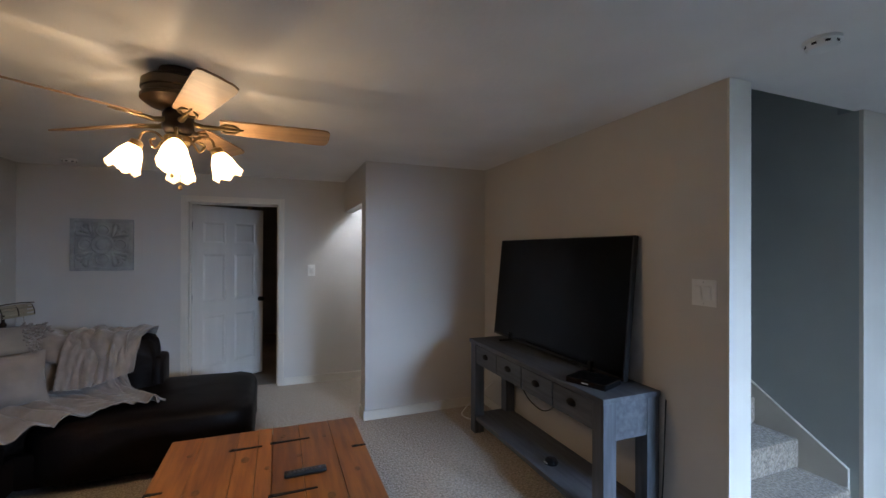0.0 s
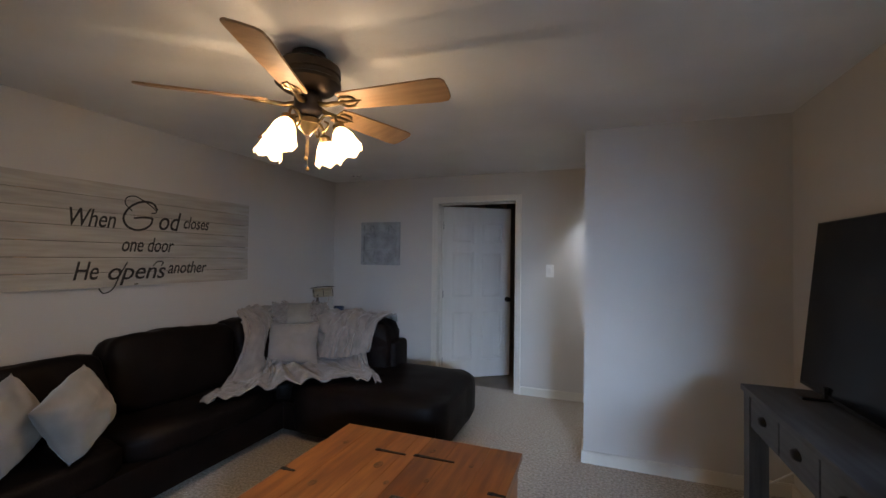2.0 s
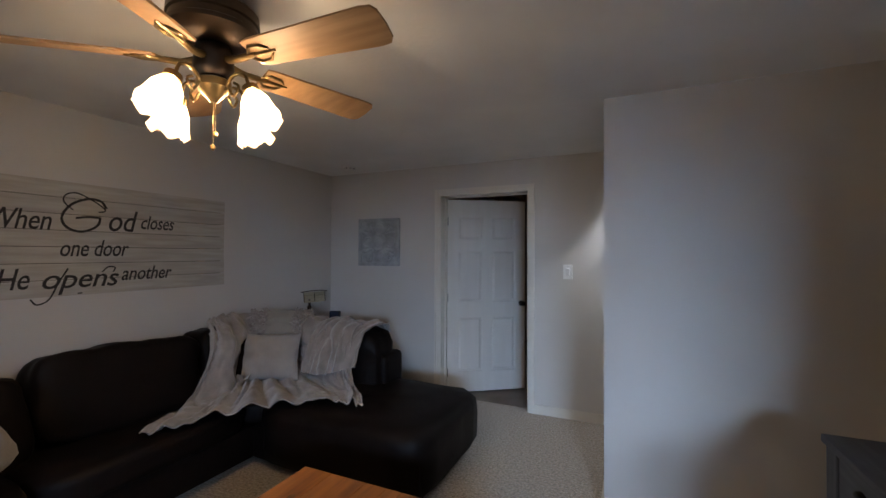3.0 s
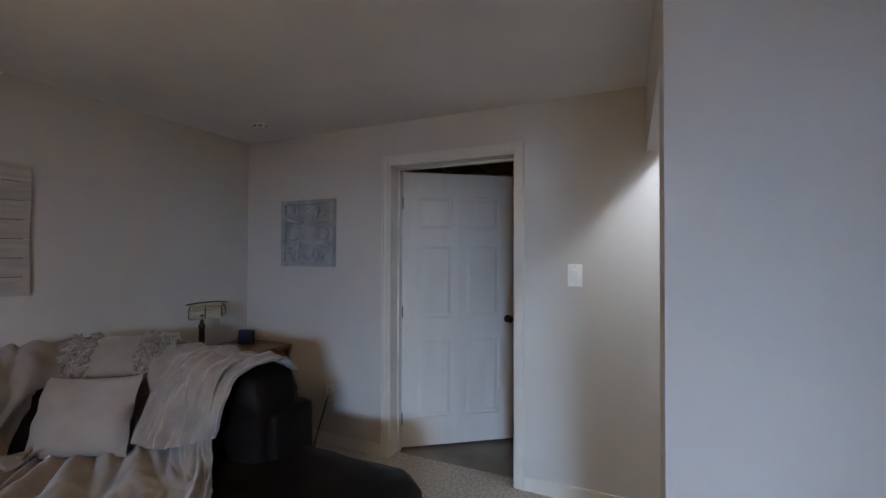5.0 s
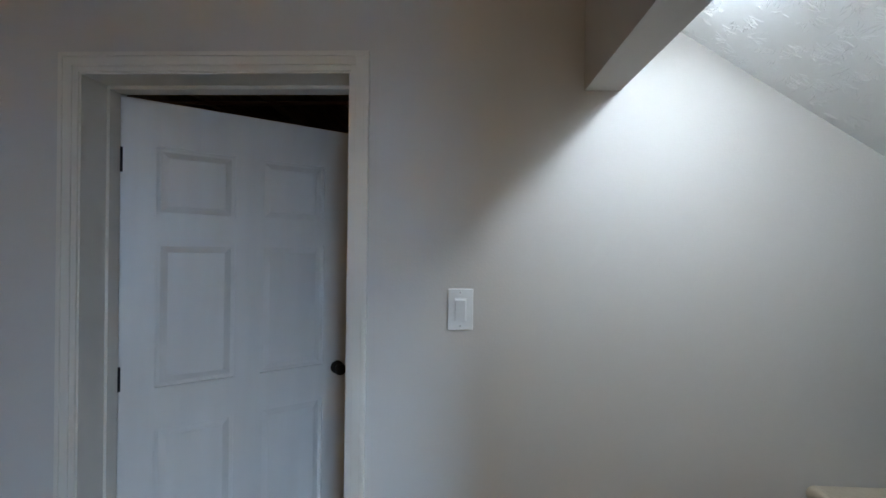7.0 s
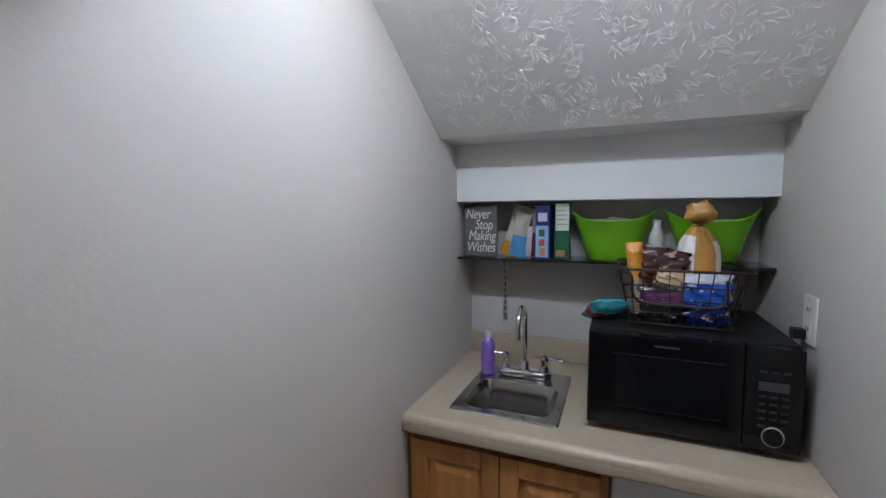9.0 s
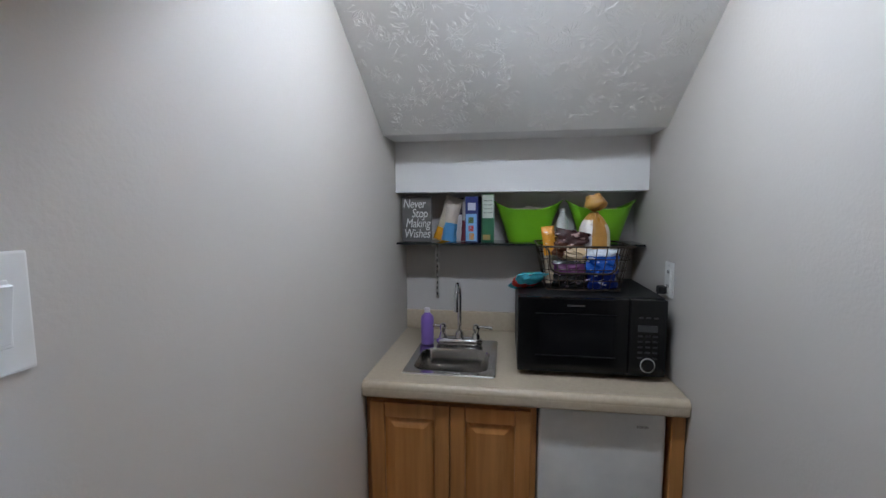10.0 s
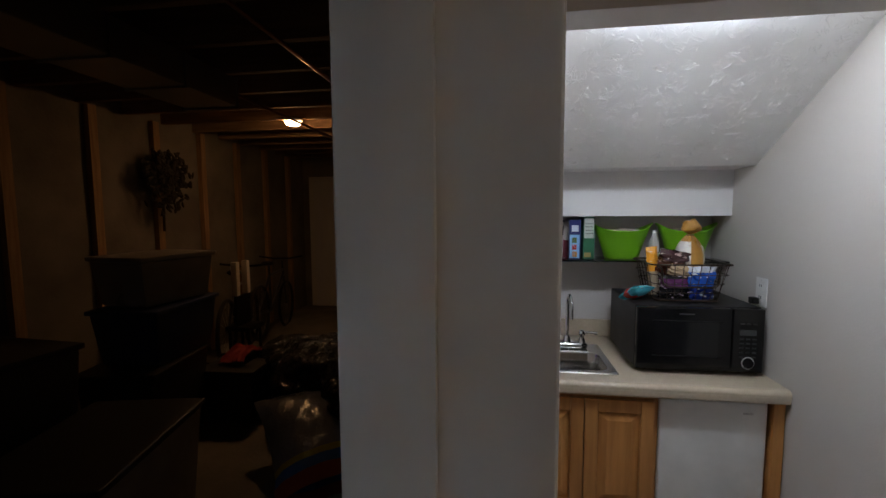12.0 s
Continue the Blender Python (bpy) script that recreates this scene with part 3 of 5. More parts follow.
def coffee_table():
    t = thing("coffee_table", (0.15, 2.5, 0), "honey pine trunk coffee table with black iron straps", "table")
    x0, x1, y0, y1, z = -0.505, 0.527, 2.0, 3.225, 0.427
    part("body", box(x0 + 0.02, x1 - 0.02, y0 + 0.02, y1 - 0.02, 0.0, z - 0.035, 0.004), PINE, t)
    rnd = random.Random(3)
    for a, b in ((x0, -0.345), (-0.343, -0.155), (-0.153, -0.045), (-0.043, 0.030), (0.034, 0.18), (0.182, 0.36), (0.362, x1)):
        part("plank", box(a, b, y0, y1, z - 0.033, z - rnd.uniform(0, 0.0012), 0.003), PINE, t)
    for xa, xb, y in ((-0.19, -0.02, 2.985), (0.02, 0.235, 3.0), (-0.19, -0.02, 2.43), (0.02, 0.235, 2.445), (-0.505, -0.43, 2.65), (0.45, 0.529, 2.80)):
        bm = box(xa, xb, y - 0.011, y + 0.011, z - 0.001, z + 0.004, 0.002)
        for v in bm.verts:
            e = (v.co.x - xa) / (xb - xa)
            v.co.y = y + (v.co.y - y) * (1 - 0.45 * e)
        part("iron_strap", joined(bm, lathe([(0.012, 0), (0.010, 0.006), (0.003, 0.008)], 10, Matrix.Translation((xa + 0.02, y, z)))), IRON, t, "black iron strap hinge")
    knot = mat("pine_knot", (0.07, 0.03, 0.012), (0.15, 0.06, 0.02), rough=0.5, scale=40, bump=0.1)
    for x, y, r in ((-0.10, 2.85, 0.022), (0.09, 3.08, 0.016), (0.17, 2.80, 0.014), (0.32, 3.0, 0.013), (-0.29, 2.6, 0.018), (0.01, 2.72, 0.012), (0.29, 2.36, 0.02), (-0.38, 3.0, 0.015), (0.44, 2.55, 0.016)):
        part("knot", lathe([(r, 0), (r * 0.9, 0.0008)], 14, Matrix.Translation((x, y, z - 0.0006)) @ Matrix.Diagonal((1, 1.5, 1, 1))), knot, t, "dark pine knot")


coffee_table()


def remote():
    r = thing("remote_control", (0.19, 2.59, 0.427), "black television remote lying on the coffee table", "remote")
    m = pose(0.19, 2.592, 0.429, 0, 0, 1)
    part("case", box(-0.10, 0.10, -0.023, 0.023, 0, 0.02, 0.008, 3, m), BLACKMATTE, r, smooth=40)
    for i in range(8):
        part("button", box(-0.08 + i * 0.02, -0.068 + i * 0.02, -0.012, 0.012, 0.0195, 0.0225, 0.001, 1, m), mat("grey_rubber", (0.06, 0.06, 0.065), rough=0.7), r)


remote()


def console():
    c = thing("console_table", (1.88, 2.9, 0), "grey-washed wooden console table with four drawers and low shelf", "console")
    x0, x1, y0, y1, z = 1.605, 1.988, 2.09, 3.67, 0.785
    part("top", box(x0 - 0.012, x1, y0 - 0.012, y1 + 0.012, z - 0.03, z, 0.005), GREYWOOD, c)
    for x in (x0, x1 - 0.085):
        for y in (y0, y1 - 0.085):
            part("leg", box(x, x + 0.085, y, y + 0.085, 0, z - 0.031, 0.004), GREYWOOD_V, c)
    part("apron", box(x0 + 0.02, x1 - 0.02, y0 + 0.02, y1 - 0.02, z - 0.20, z - 0.031), GREYWOOD, c)
    part("end_rail", box(x0 + 0.086, x1 - 0.086, y0 + 0.004, y0 + 0.019, z - 0.23, z - 0.031), GREYWOOD, c)
    part("low_shelf", box(x0 + 0.01, x1 - 0.01, y0 + 0.01, y1 - 0.01, 0.11, 0.145, 0.004), GREYWOOD, c)
    w = (y1 - y0 - 0.17) / 4
    for k in range(4):
        ya = y0 + 0.085 + k * w
        d = part("drawer", box(x0 + 0.006, x0 + 0.022, ya + 0.006, ya + w - 0.006, z - 0.19, z - 0.042, 0.003), GREYWOOD, c)
        cup = lathe([(0.0, 0.0), (0.020, 0.001), (0.030, 0.008), (0.033, 0.018), (0.034, 0.020)], 16, Matrix.Translation((x0 - 0.014, ya + w / 2, z - 0.105)) @ Matrix.Rotation(radians(90), 4, "Y") @ Matrix.Diagonal((0.65, 1.15, 1, 1)))
        part("handle", cup, IRON, d, "black iron cup pull", 50)


console()


def television():
    t = thing("television", (1.98, 3.05, 0.79), "large black flat-screen television tilted back against the wall", "television")
    m = Matrix.Translation((1.875, 0, 0.80)) @ Matrix.Rotation(radians(5.5), 4, "Y")
    part("screen_panel", box(0.0, 0.035, 2.23, 3.757, 0, 0.835, 0.004, 2, m), BLACKMATTE, t)
    part("screen", box(-0.0015, -0.0005, 2.24, 3.747, 0.018, 0.827, m=m), SCREEN, t, "dark glossy screen")
    for y in (2.5, 3.48):
        part("stand_foot", joined(box(1.78, 1.96, y - 0.012, y + 0.012, 0.786, 0.798, 0.003), box(1.862, 1.892, y - 0.012, y + 0.012, 0.80, 0.85)), BLACKMATTE, t)


television()


def set_top_box():
    b = thing("set_top_box", (1.74, 2.32, 0.785), "small black streaming box lying on the console", "electronics")
    m = pose(1.73, 2.31, 0.786, 0, 0, 20)
    part("case", box(-0.09, 0.09, -0.12, 0.12, 0, 0.035, 0.006, 2, m), BLACKGLOSS, b)
    part("indicator", box(-0.0915, -0.090, -0.02, 0.02, 0.014, 0.018, 0, 1, m), WHITEPLASTIC, b)
    part("trailing_wire", tube([m @ Vector(p) for p in ((0.09, 0, 0.01), (0.14, 0.02, 0.006), (0.16, -0.06, 0.006), (0.22, -0.10, 0.006))], 0.004), BLACKMATTE, b)


set_top_box()
puck = thing("game_dongle", (1.84, 2.75, 0.145), "small black round gadget on the console's shelf", "electronics")
part("case", lathe([(0.04, 0), (0.045, 0.012), (0.035, 0.03), (0.0, 0.032)], 18, Matrix.Translation((1.73, 2.70, 0.145))), BLACKGLOSS, puck, smooth=40)
part("indicator", box(1.685, 1.6875, 2.68, 2.72, 0.158, 0.162), WHITEPLASTIC, puck)


def cord(pts, r, material, label):
    tagged(part("cable", tube(spline(pts, 40), r, 6), material, smooth=60), label, "cable")


cord([(1.96, 3.92, 0.30), (1.86, 4.02, 0.16), (1.72, 4.06, 0.02), (1.66, 3.95, 0.006), (1.74, 3.80, 0.006), (1.85, 3.78, 0.006)], 0.005, WHITEPLASTIC, "white power cord trailing on carpet beside the console")
cord([(1.95, 3.5, 0.60), (1.94, 3.35, 0.38), (1.94, 3.1, 0.32), (1.94, 2.9, 0.45), (1.95, 2.85, 0.58)], 0.004, BLACKMATTE, "black power cord hanging behind the console")
cord([(1.978, 2.04, 0.75), (1.975, 2.05, 0.4), (1.965, 2.05, 0.1), (1.95, 1.98, 0.006), (1.93, 1.8, 0.006)], 0.004, BLACKMATTE, "black power cord running down the wall")
cord([(-1.36, 5.49, 0.36), (-1.40, 5.40, 0.05), (-1.34, 5.30, 0.006), (-1.22, 5.34, 0.006), (-1.08, 5.20, 0.006), (-1.0, 5.10, 0.006)], 0.005, BLACKMATTE, "black power cord lying on the carpet")


def ceiling_fan():
    cx, cy = -0.368, 2.615
    f = thing("ceiling_fan", (cx, cy, H), "bronze five-blade ceiling fan with four lit frosted tulip shades", "ceiling fan")
    at = Matrix.Translation((cx, cy, 0))
    part("canopy", lathe([(0.075, H - 0.001), (0.078, H - 0.02), (0.070, H - 0.035), (0.06, H - 0.04)], 28, at), BRONZE, f, smooth=40)
    part("motor_housing", lathe([(0.06, H - 0.038), (0.125, H - 0.05), (0.142, H - 0.065), (0.145, H - 0.10), (0.138, H - 0.105), (0.138, H - 0.125), (0.146, H - 0.13), (0.146, H - 0.145), (0.12, H - 0.165), (0.07, H - 0.18)], 36, at), BRONZE, f, smooth=35)
    part("switch_housing", lathe([(0.05, H - 0.18), (0.062, H - 0.20), (0.064, H - 0.262), (0.05, H - 0.285), (0.035, H - 0.292)], 28, at), BRONZE, f, smooth=35)
    part("light_fitter", lathe([(0.03, H - 0.285), (0.055, H - 0.30), (0.058, H - 0.325), (0.035, H - 0.35), (0.02, H - 0.365), (0.012, H - 0.375)], 28, at), BRASS, f, "antique brass light fitter", 35)
    zb = H - 0.232
    for k in range(5):
        m = at @ Matrix.Rotation(radians(3 + 72 * k), 4, "Z") @ Matrix.Translation((0, 0, zb)) @ Matrix.Rotation(radians(-16), 4, "X")
        bm = bmesh.new()
        outline = [(0.17, -0.052), (0.20, -0.058), (0.62, -0.073), (0.655, -0.068), (0.668, -0.05), (0.672, 0.0), (0.668, 0.05), (0.655, 0.068), (0.62, 0.073), (0.20, 0.058), (0.17, 0.052)]
        lo = [bm.verts.new((x, y, -0.004)) for x, y in outline]
        hi = [bm.verts.new((x, y, 0.004)) for x, y in outline]
        bm.faces.new(lo[::-1])
        bm.faces.new(hi)
        for i in range(len(lo)):
            j = (i + 1) % len(lo)
            bm.faces.new((lo[i], lo[j], hi[j], hi[i]))
        bmesh.ops.transform(bm, matrix=m, verts=bm.verts)
        blade = part("blade", bm, BLADE, f, "walnut-toned wooden fan blade")
        arm = tube([m @ Vector(p) for p in ((0.05, 0, 0.0), (0.10, 0, -0.012), (0.15, 0, -0.010), (0.19, 0, -0.008))], [0.014, 0.012, 0.011, 0.008], 8)
        leafs = [arm]
        for s in (-1, 0, 1):
            leafs.append(tube([m @ Vector(p) for p in ((0.16, 0.006 * s, -0.008), (0.19, 0.034 * s, -0.009), (0.23, 0.030 * s, -0.009), (0.27 if s == 0 else 0.25, 0.012 * s, -0.008))], [0.004, 0.006, 0.006, 0.003], 6))
        part("blade_arm", joined(*leafs), BRASS, blade, "cast brass leaf-shaped blade arm", 50)
    for k in range(4):
        a = radians(7 + 90 * k)
        m = at @ Matrix.Rotation(a, 4, "Z")
        zc = H - 0.325
        arm = part("lamp_arm", joined(tube([m @ Vector(p) for p in spline([(0.05, 0, zc), (0.085, 0, zc + 0.035), (0.13, 0, zc + 0.03), (0.15, 0, zc - 0.02)], 14)], 0.006, 8), tube([m @ Vector(p) for p in spline([(0.06, 0, zc), (0.085, 0, zc - 0.035), (0.105, 0, zc - 0.005), (0.085, 0, zc + 0.01)], 14)], 0.005, 8)), BRASS, f, "scrolled brass lamp arm", 60)
        tip = m @ Matrix.Translation((0.148, 0, zc - 0.005)) @ Matrix.Rotation(radians(-24), 4, "Y")
        part("lamp_cup", lathe([(0.012, 0.0), (0.026, -0.008), (0.029, -0.03), (0.024, -0.032)], 20, tip), BRASS, arm, smooth=40)
        bm = bmesh.new()
        seg, prof = 32, [(0.024, -0.028), (0.035, -0.044), (0.047, -0.067), (0.053, -0.095), (0.057, -0.122), (0.064, -0.146)]
        rings = []
        for j, (r, z) in enumerate(prof):
            wob = 0.0 if j < 3 else (j - 2) * 0.0022
            rings.append([bm.verts.new(((r + wob * math.cos(6 * 2 * math.pi * i / seg)) * math.cos(2 * math.pi * i / seg), (r + wob * math.cos(6 * 2 * math.pi * i / seg)) * math.sin(2 * math.pi * i / seg), z + (wob * 1.6 * math.cos(6 * 2 * math.pi * i / seg) if j > 3 else 0))) for i in range(seg)])
        for p, q in zip(rings, rings[1:]):
            for i in range(seg):
                bm.faces.new((p[i], q[i], q[(i + 1) % seg], p[(i + 1) % seg]))
        bmesh.ops.solidify(bm, geom=list(bm.faces), thickness=0.003)
        bmesh.ops.transform(bm, matrix=tip, verts=bm.verts)
        glow = bpy.data.lights.new("fan_bulb", "POINT")
        glow.energy, glow.color, glow.shadow_soft_size = FAN_WATTS, (1.0, 0.745, 0.48), 0.02
        new("fan_bulb", glow).location = tip @ Vector((0, 0, -0.085))
        part("lamp_shade", bm, SHADE, arm, "lit frosted white tulip glass shade", 60)
    for (x, y, l) in ((0.012, -0.01, 0.16), (-0.03, 0.03, 0.10)):
        part("pull_chain", joined(tube([(cx + x, cy + y, H - 0.33), (cx + x, cy + y, H - 0.36 - l)], 0.0010, 6), lathe([(0.002, 0), (0.008, -0.006), (0.009, -0.016), (0.003, -0.022)], 10, Matrix.Translation((cx + x, cy + y, H - 0.36 - l)))), BRASS, f, "brass pull chain")


ceiling_fan()


def word_sign():
    s = thing("wall_sign", (XL, 3.17, 1.54), "whitewashed plank wall sign with dark script lettering", "sign")
    y0, y1, z0, z1 = 2.25, 4.09, 1.195, 1.893
    rnd = random.Random(8)
    h = (z1 - z0) / 7
    for k in range(7):
        part("board", box(XL + 0.012, XL + 0.030 + rnd.uniform(0, 0.002), y0, y1 + rnd.uniform(-0.004, 0.004), z0 + k * h + 0.002, z0 + (k + 1) * h - 0.002, 0.002), SIGNWOOD, s)
    # one dark sheet behind all boards, so the gaps between them show dark
    part("batten", box(XL + 0.001, XL + 0.011, y0 + 0.02, y1 - 0.02, z0 + 0.01, z1 - 0.01), mat("dark_gap_wood", (0.10, 0.08, 0.06), rough=0.9), s)
    for yb in (2.45, 3.9):
        part("brace", box(XL + 0.0015, XL + 0.0115, yb - 0.03, yb + 0.03, z0 + 0.004, z1 - 0.004), STUD, s)

    def on(y, z):
        return Matrix.Translation((XL + 0.0335, y, z)) @ Matrix(((0, 0, 1, 0), (1, 0, 0, 0), (0, 1, 0, 0), (0, 0, 0, 1)))
    for text, y0, y1, z, size in (("When", 2.656, 2.925, 1.645, 0.165), ("od", 3.217, 3.392, 1.665, 0.205), ("closes", 3.425, 3.655, 1.668, 0.135), ("one door", 2.969, 3.345, 1.483, 0.15), ("He", 2.692, 2.835, 1.302, 0.17), ("opens", 2.885, 3.284, 1.296, 0.17), ("another", 3.304, 3.640, 1.317, 0.135)):
        lettering("lettering", text, size, on((y0 + y1) / 2, z), INK, s, 0.28, 0.0006, "CENTER", 0.97, 1.0, y1 - y0, 0.001)
    capital = ((3.22, 1.745), (3.19, 1.79), (3.115, 1.797), (3.03, 1.753), (2.985, 1.678), (3.006, 1.618), (3.068, 1.591), (3.13, 1.603), (3.176, 1.64), (3.186, 1.685))
    loop = ((3.04, 1.723), (2.995, 1.768), (3.005, 1.813), (3.06, 1.828), (3.13, 1.798), (3.19, 1.76), (3.214, 1.730), (3.176, 1.718))
    tail = ((3.02, 1.363), (2.975, 1.28), (2.93, 1.183), (2.875, 1.157), (2.845, 1.19))
    curl = ((3.20, 1.335), (3.235, 1.368), (3.275, 1.362), (3.262, 1.335))
    for pts, r in ((capital, 0.0075), (loop, 0.0042), (((3.055, 1.673), (3.12, 1.684), (3.186, 1.683)), 0.0065), (tail, 0.0045), (curl, 0.0045), (((3.07, 1.208), (3.08, 1.208), (3.095, 1.209)), 0.004)):
        curve = tube(spline([(0, y, z) for y, z in pts], 30), r, 8)
        bmesh.ops.transform(curve, matrix=Matrix.Translation((XL + 0.0325, 0, 0)) @ Matrix.Diagonal((0.3, 1, 1, 1)), verts=curve.verts)
        part("flourish", curve, INK, s)


word_sign()


def carved_panel():
    p = thing("carved_wall_panel", (-1.55, W, 1.58), "square grey carved medallion wall panel in a plain frame", "wall decor")
    g = mat("grey_carving", (0.38, 0.385, 0.385), (0.26, 0.265, 0.265), rough=0.75, scale=9, bump=0.4, bscale=60)
    x0, x1, z0, z1 = -1.807, -1.30, 1.328, 1.838
    part("backing", box(x0 + 0.02, x1 - 0.02, W - 0.020, W - 0.002, z0 + 0.02, z1 - 0.02), g, p)
    for a in ((x0, x0 + 0.035, z0, z1), (x1 - 0.035, x1, z0, z1), (x0 + 0.035, x1 - 0.035, z0, z0 + 0.035), (x0 + 0.035, x1 - 0.035, z1 - 0.035, z1)):
        part("frame_rail", box(a[0], a[1], W - 0.045, W - 0.001, a[2], a[3], 0.003), g, p)
    c = Matrix.Translation(((x0 + x1) / 2, W - 0.02, (z0 + z1) / 2)) @ Matrix.Rotation(radians(90), 4, "X")
    part("medallion", lathe([(0.095, 0), (0.098, 0.012), (0.085, 0.02), (0.062, 0.012), (0.052, 0.014), (0.045, 0.022), (0.0, 0.024)], 32, c), g, p, smooth=40)
    for k in range(4):
        m = c @ Matrix.Rotation(radians(90 * k), 4, "Z") @ Matrix.Translation((0.142, 0, 0))
        part("lobe", lathe([(0.058, 0), (0.060, 0.010), (0.052, 0.016), (0.042, 0.008), (0.0, 0.012)], 24, m), g, p, smooth=40)
        for s in (-1, 1):
            q = c @ Matrix.Rotation(radians(45 + 90 * k), 4, "Z")
            pts = spline([q @ Vector(v) for v in ((0.105, 0, 0.006), (0.16, 0.03 * s, 0.010), (0.22, 0.07 * s, 0.008), (0.235, 0.03 * s, 0.008), (0.205, 0.02 * s, 0.008))], 16)
            part("scroll", tube(pts, [0.010 + 0.010 * math.sin(math.pi * i / 16) for i in range(17)], 7), g, p, smooth=60)
        q = c @ Matrix.Rotation(radians(45 + 90 * k), 4, "Z")
        part("leaf", blob(0.12, 0.045, 0.03, 2.0, 14, 8, q @ Matrix.Translation((0.19, 0, 0.004))), g, p, smooth=60)


carved_panel()


def end_table():
    e = thing("end_table", (-1.95, 5.25, 0), "medium brown wooden end table in the room's corner", "table")
    wood = mat("brown_wood", (0.24, 0.12, 0.05), (0.15, 0.07, 0.03), rough=0.4, scale=4, stretch=(0.8, 9, 9), bump=0.1)
    part("top", box(-2.20, -1.70, 4.80, 5.47, 0.695, 0.725, 0.006), wood, e)
    part("apron", box(-2.17, -1.74, 4.84, 5.44, 0.59, 0.694), wood, e)
    for x in (-2.18, -1.78):
        for y in (4.82, 5.40):
            part("leg", box(x, x + 0.05, y, y + 0.05, 0, 0.694, 0.003), wood, e)
    part("low_shelf", box(-2.17, -1.74, 4.84, 5.44, 0.16, 0.185), wood, e)


end_table()


def desk_lamp():
    l = thing("desk_lamp", (-2.07, 4.985, 0.725), "bronze table lamp with a half-round slatted cream shade", "lamp")
    x, y = -2.07, 4.985
    part("base", lathe([(0.075, 0.606), (0.078, 0.615), (0.06, 0.628), (0.025, 0.64), (0.016, 0.66)], 24, Matrix.Translation((x, y, 0.12))), BRONZE, l, smooth=40)
    part("stem", lathe([(0.016, 0.655), (0.022, 0.70), (0.019, 0.76), (0.024, 0.79), (0.012, 0.81), (0.010, 0.88)], 16, Matrix.Translation((x, y, 0.12))), BRONZE, l, smooth=40)
    m = Matrix.Translation((x + 0.08, y - 0.015, 1.015)) @ Matrix.Rotation(radians(42), 4, "Z") @ Matrix.Rotation(radians(-4), 4, "Y")
    slat = mat("cream_slat", (0.38, 0.32, 0.22), (0.30, 0.25, 0.17), rough=0.5)
    for k in range(9):
        a = radians(-8 + 196 * k / 8)
        mm = m @ Matrix.Translation((0, 0.074 * math.cos(a), 0.074 * math.sin(a) - 0.02)) @ Matrix.Rotation(a - math.pi / 2, 4, "X")
        part("shade_slat", box(-0.10, 0.10, -0.010, 0.010, -0.002, 0.002, 0.001, 1, mm), slat, l)
    for sx in (-0.1, 0, 0.1):
        part("shade_hoop", tube([m @ Vector((sx, 0.078 * math.cos(radians(-10 + 200 * i / 14)), 0.072 * math.sin(radians(-10 + 200 * i / 14)) - 0.02)) for i in range(15)], 0.004, 6), BRONZE, l)
    part("top_rail", tube([m @ Vector(p) for p in ((-0.13, 0, 0.060), (-0.05, 0, 0.068), (0.05, 0, 0.068), (0.13, 0, 0.058))], 0.005, 6), BRONZE, l)
    part("pull_chain", tube([m @ Vector((0.06, 0.02, 0.0)), m @ Vector((0.06, 0.02, -0.10))], 0.0018, 5), BRASS, l)


desk_lamp()
sp = thing("smart_display", (-2.0, 5.30, 0.725), "small dark blue screen gadget standing on the end table", "electronics")
part("case", box(-0.055, 0.055, -0.03, 0.03, 0, 0.11, 0.012, 3, pose(-2.0, 5.30, 0.727, -8, 0, 20)), mat("navy_plastic", (0.012, 0.018, 0.04), rough=0.5), sp, smooth=40)
part("screen", box(-0.046, 0.046, -0.0325, -0.0312, 0.015, 0.098, m=pose(-2.0, 5.30, 0.727, -8, 0, 20)), mat("blue_screen", (0.02, 0.035, 0.09), rough=0.3, bump=0), sp)


def smoke_alarm(x, y, r):
    s = thing("smoke_alarm", (x, y, H), "white round smoke alarm fixed to the ceiling", "smoke alarm", "ceiling alarms")
    m = Matrix.Translation((x, y, H)) @ Matrix.Rotation(math.pi, 4, "X")
    part("base", lathe([(r, 0.001), (r, 0.012), (r * 0.93, 0.014)], 28, m), WHITEPLASTIC, s, smooth=40)
    part("cover", lathe([(r * 0.86, 0.0135), (r * 0.84, 0.030), (r * 0.72, 0.038), (0.0, 0.040)], 28, m), WHITEPLASTIC, s, smooth=40)
    for k in range(8):
        part("vent", box(r * 0.8, r * 0.862, -0.008, 0.008, 0.018, 0.027, 0, 1, m @ Matrix.Rotation(k * math.pi / 4, 4, "Z")), BLACKMATTE, s)


smoke_alarm(-1.70, 5.15, 0.062)
smoke_alarm(1.99, 1.36, 0.060)


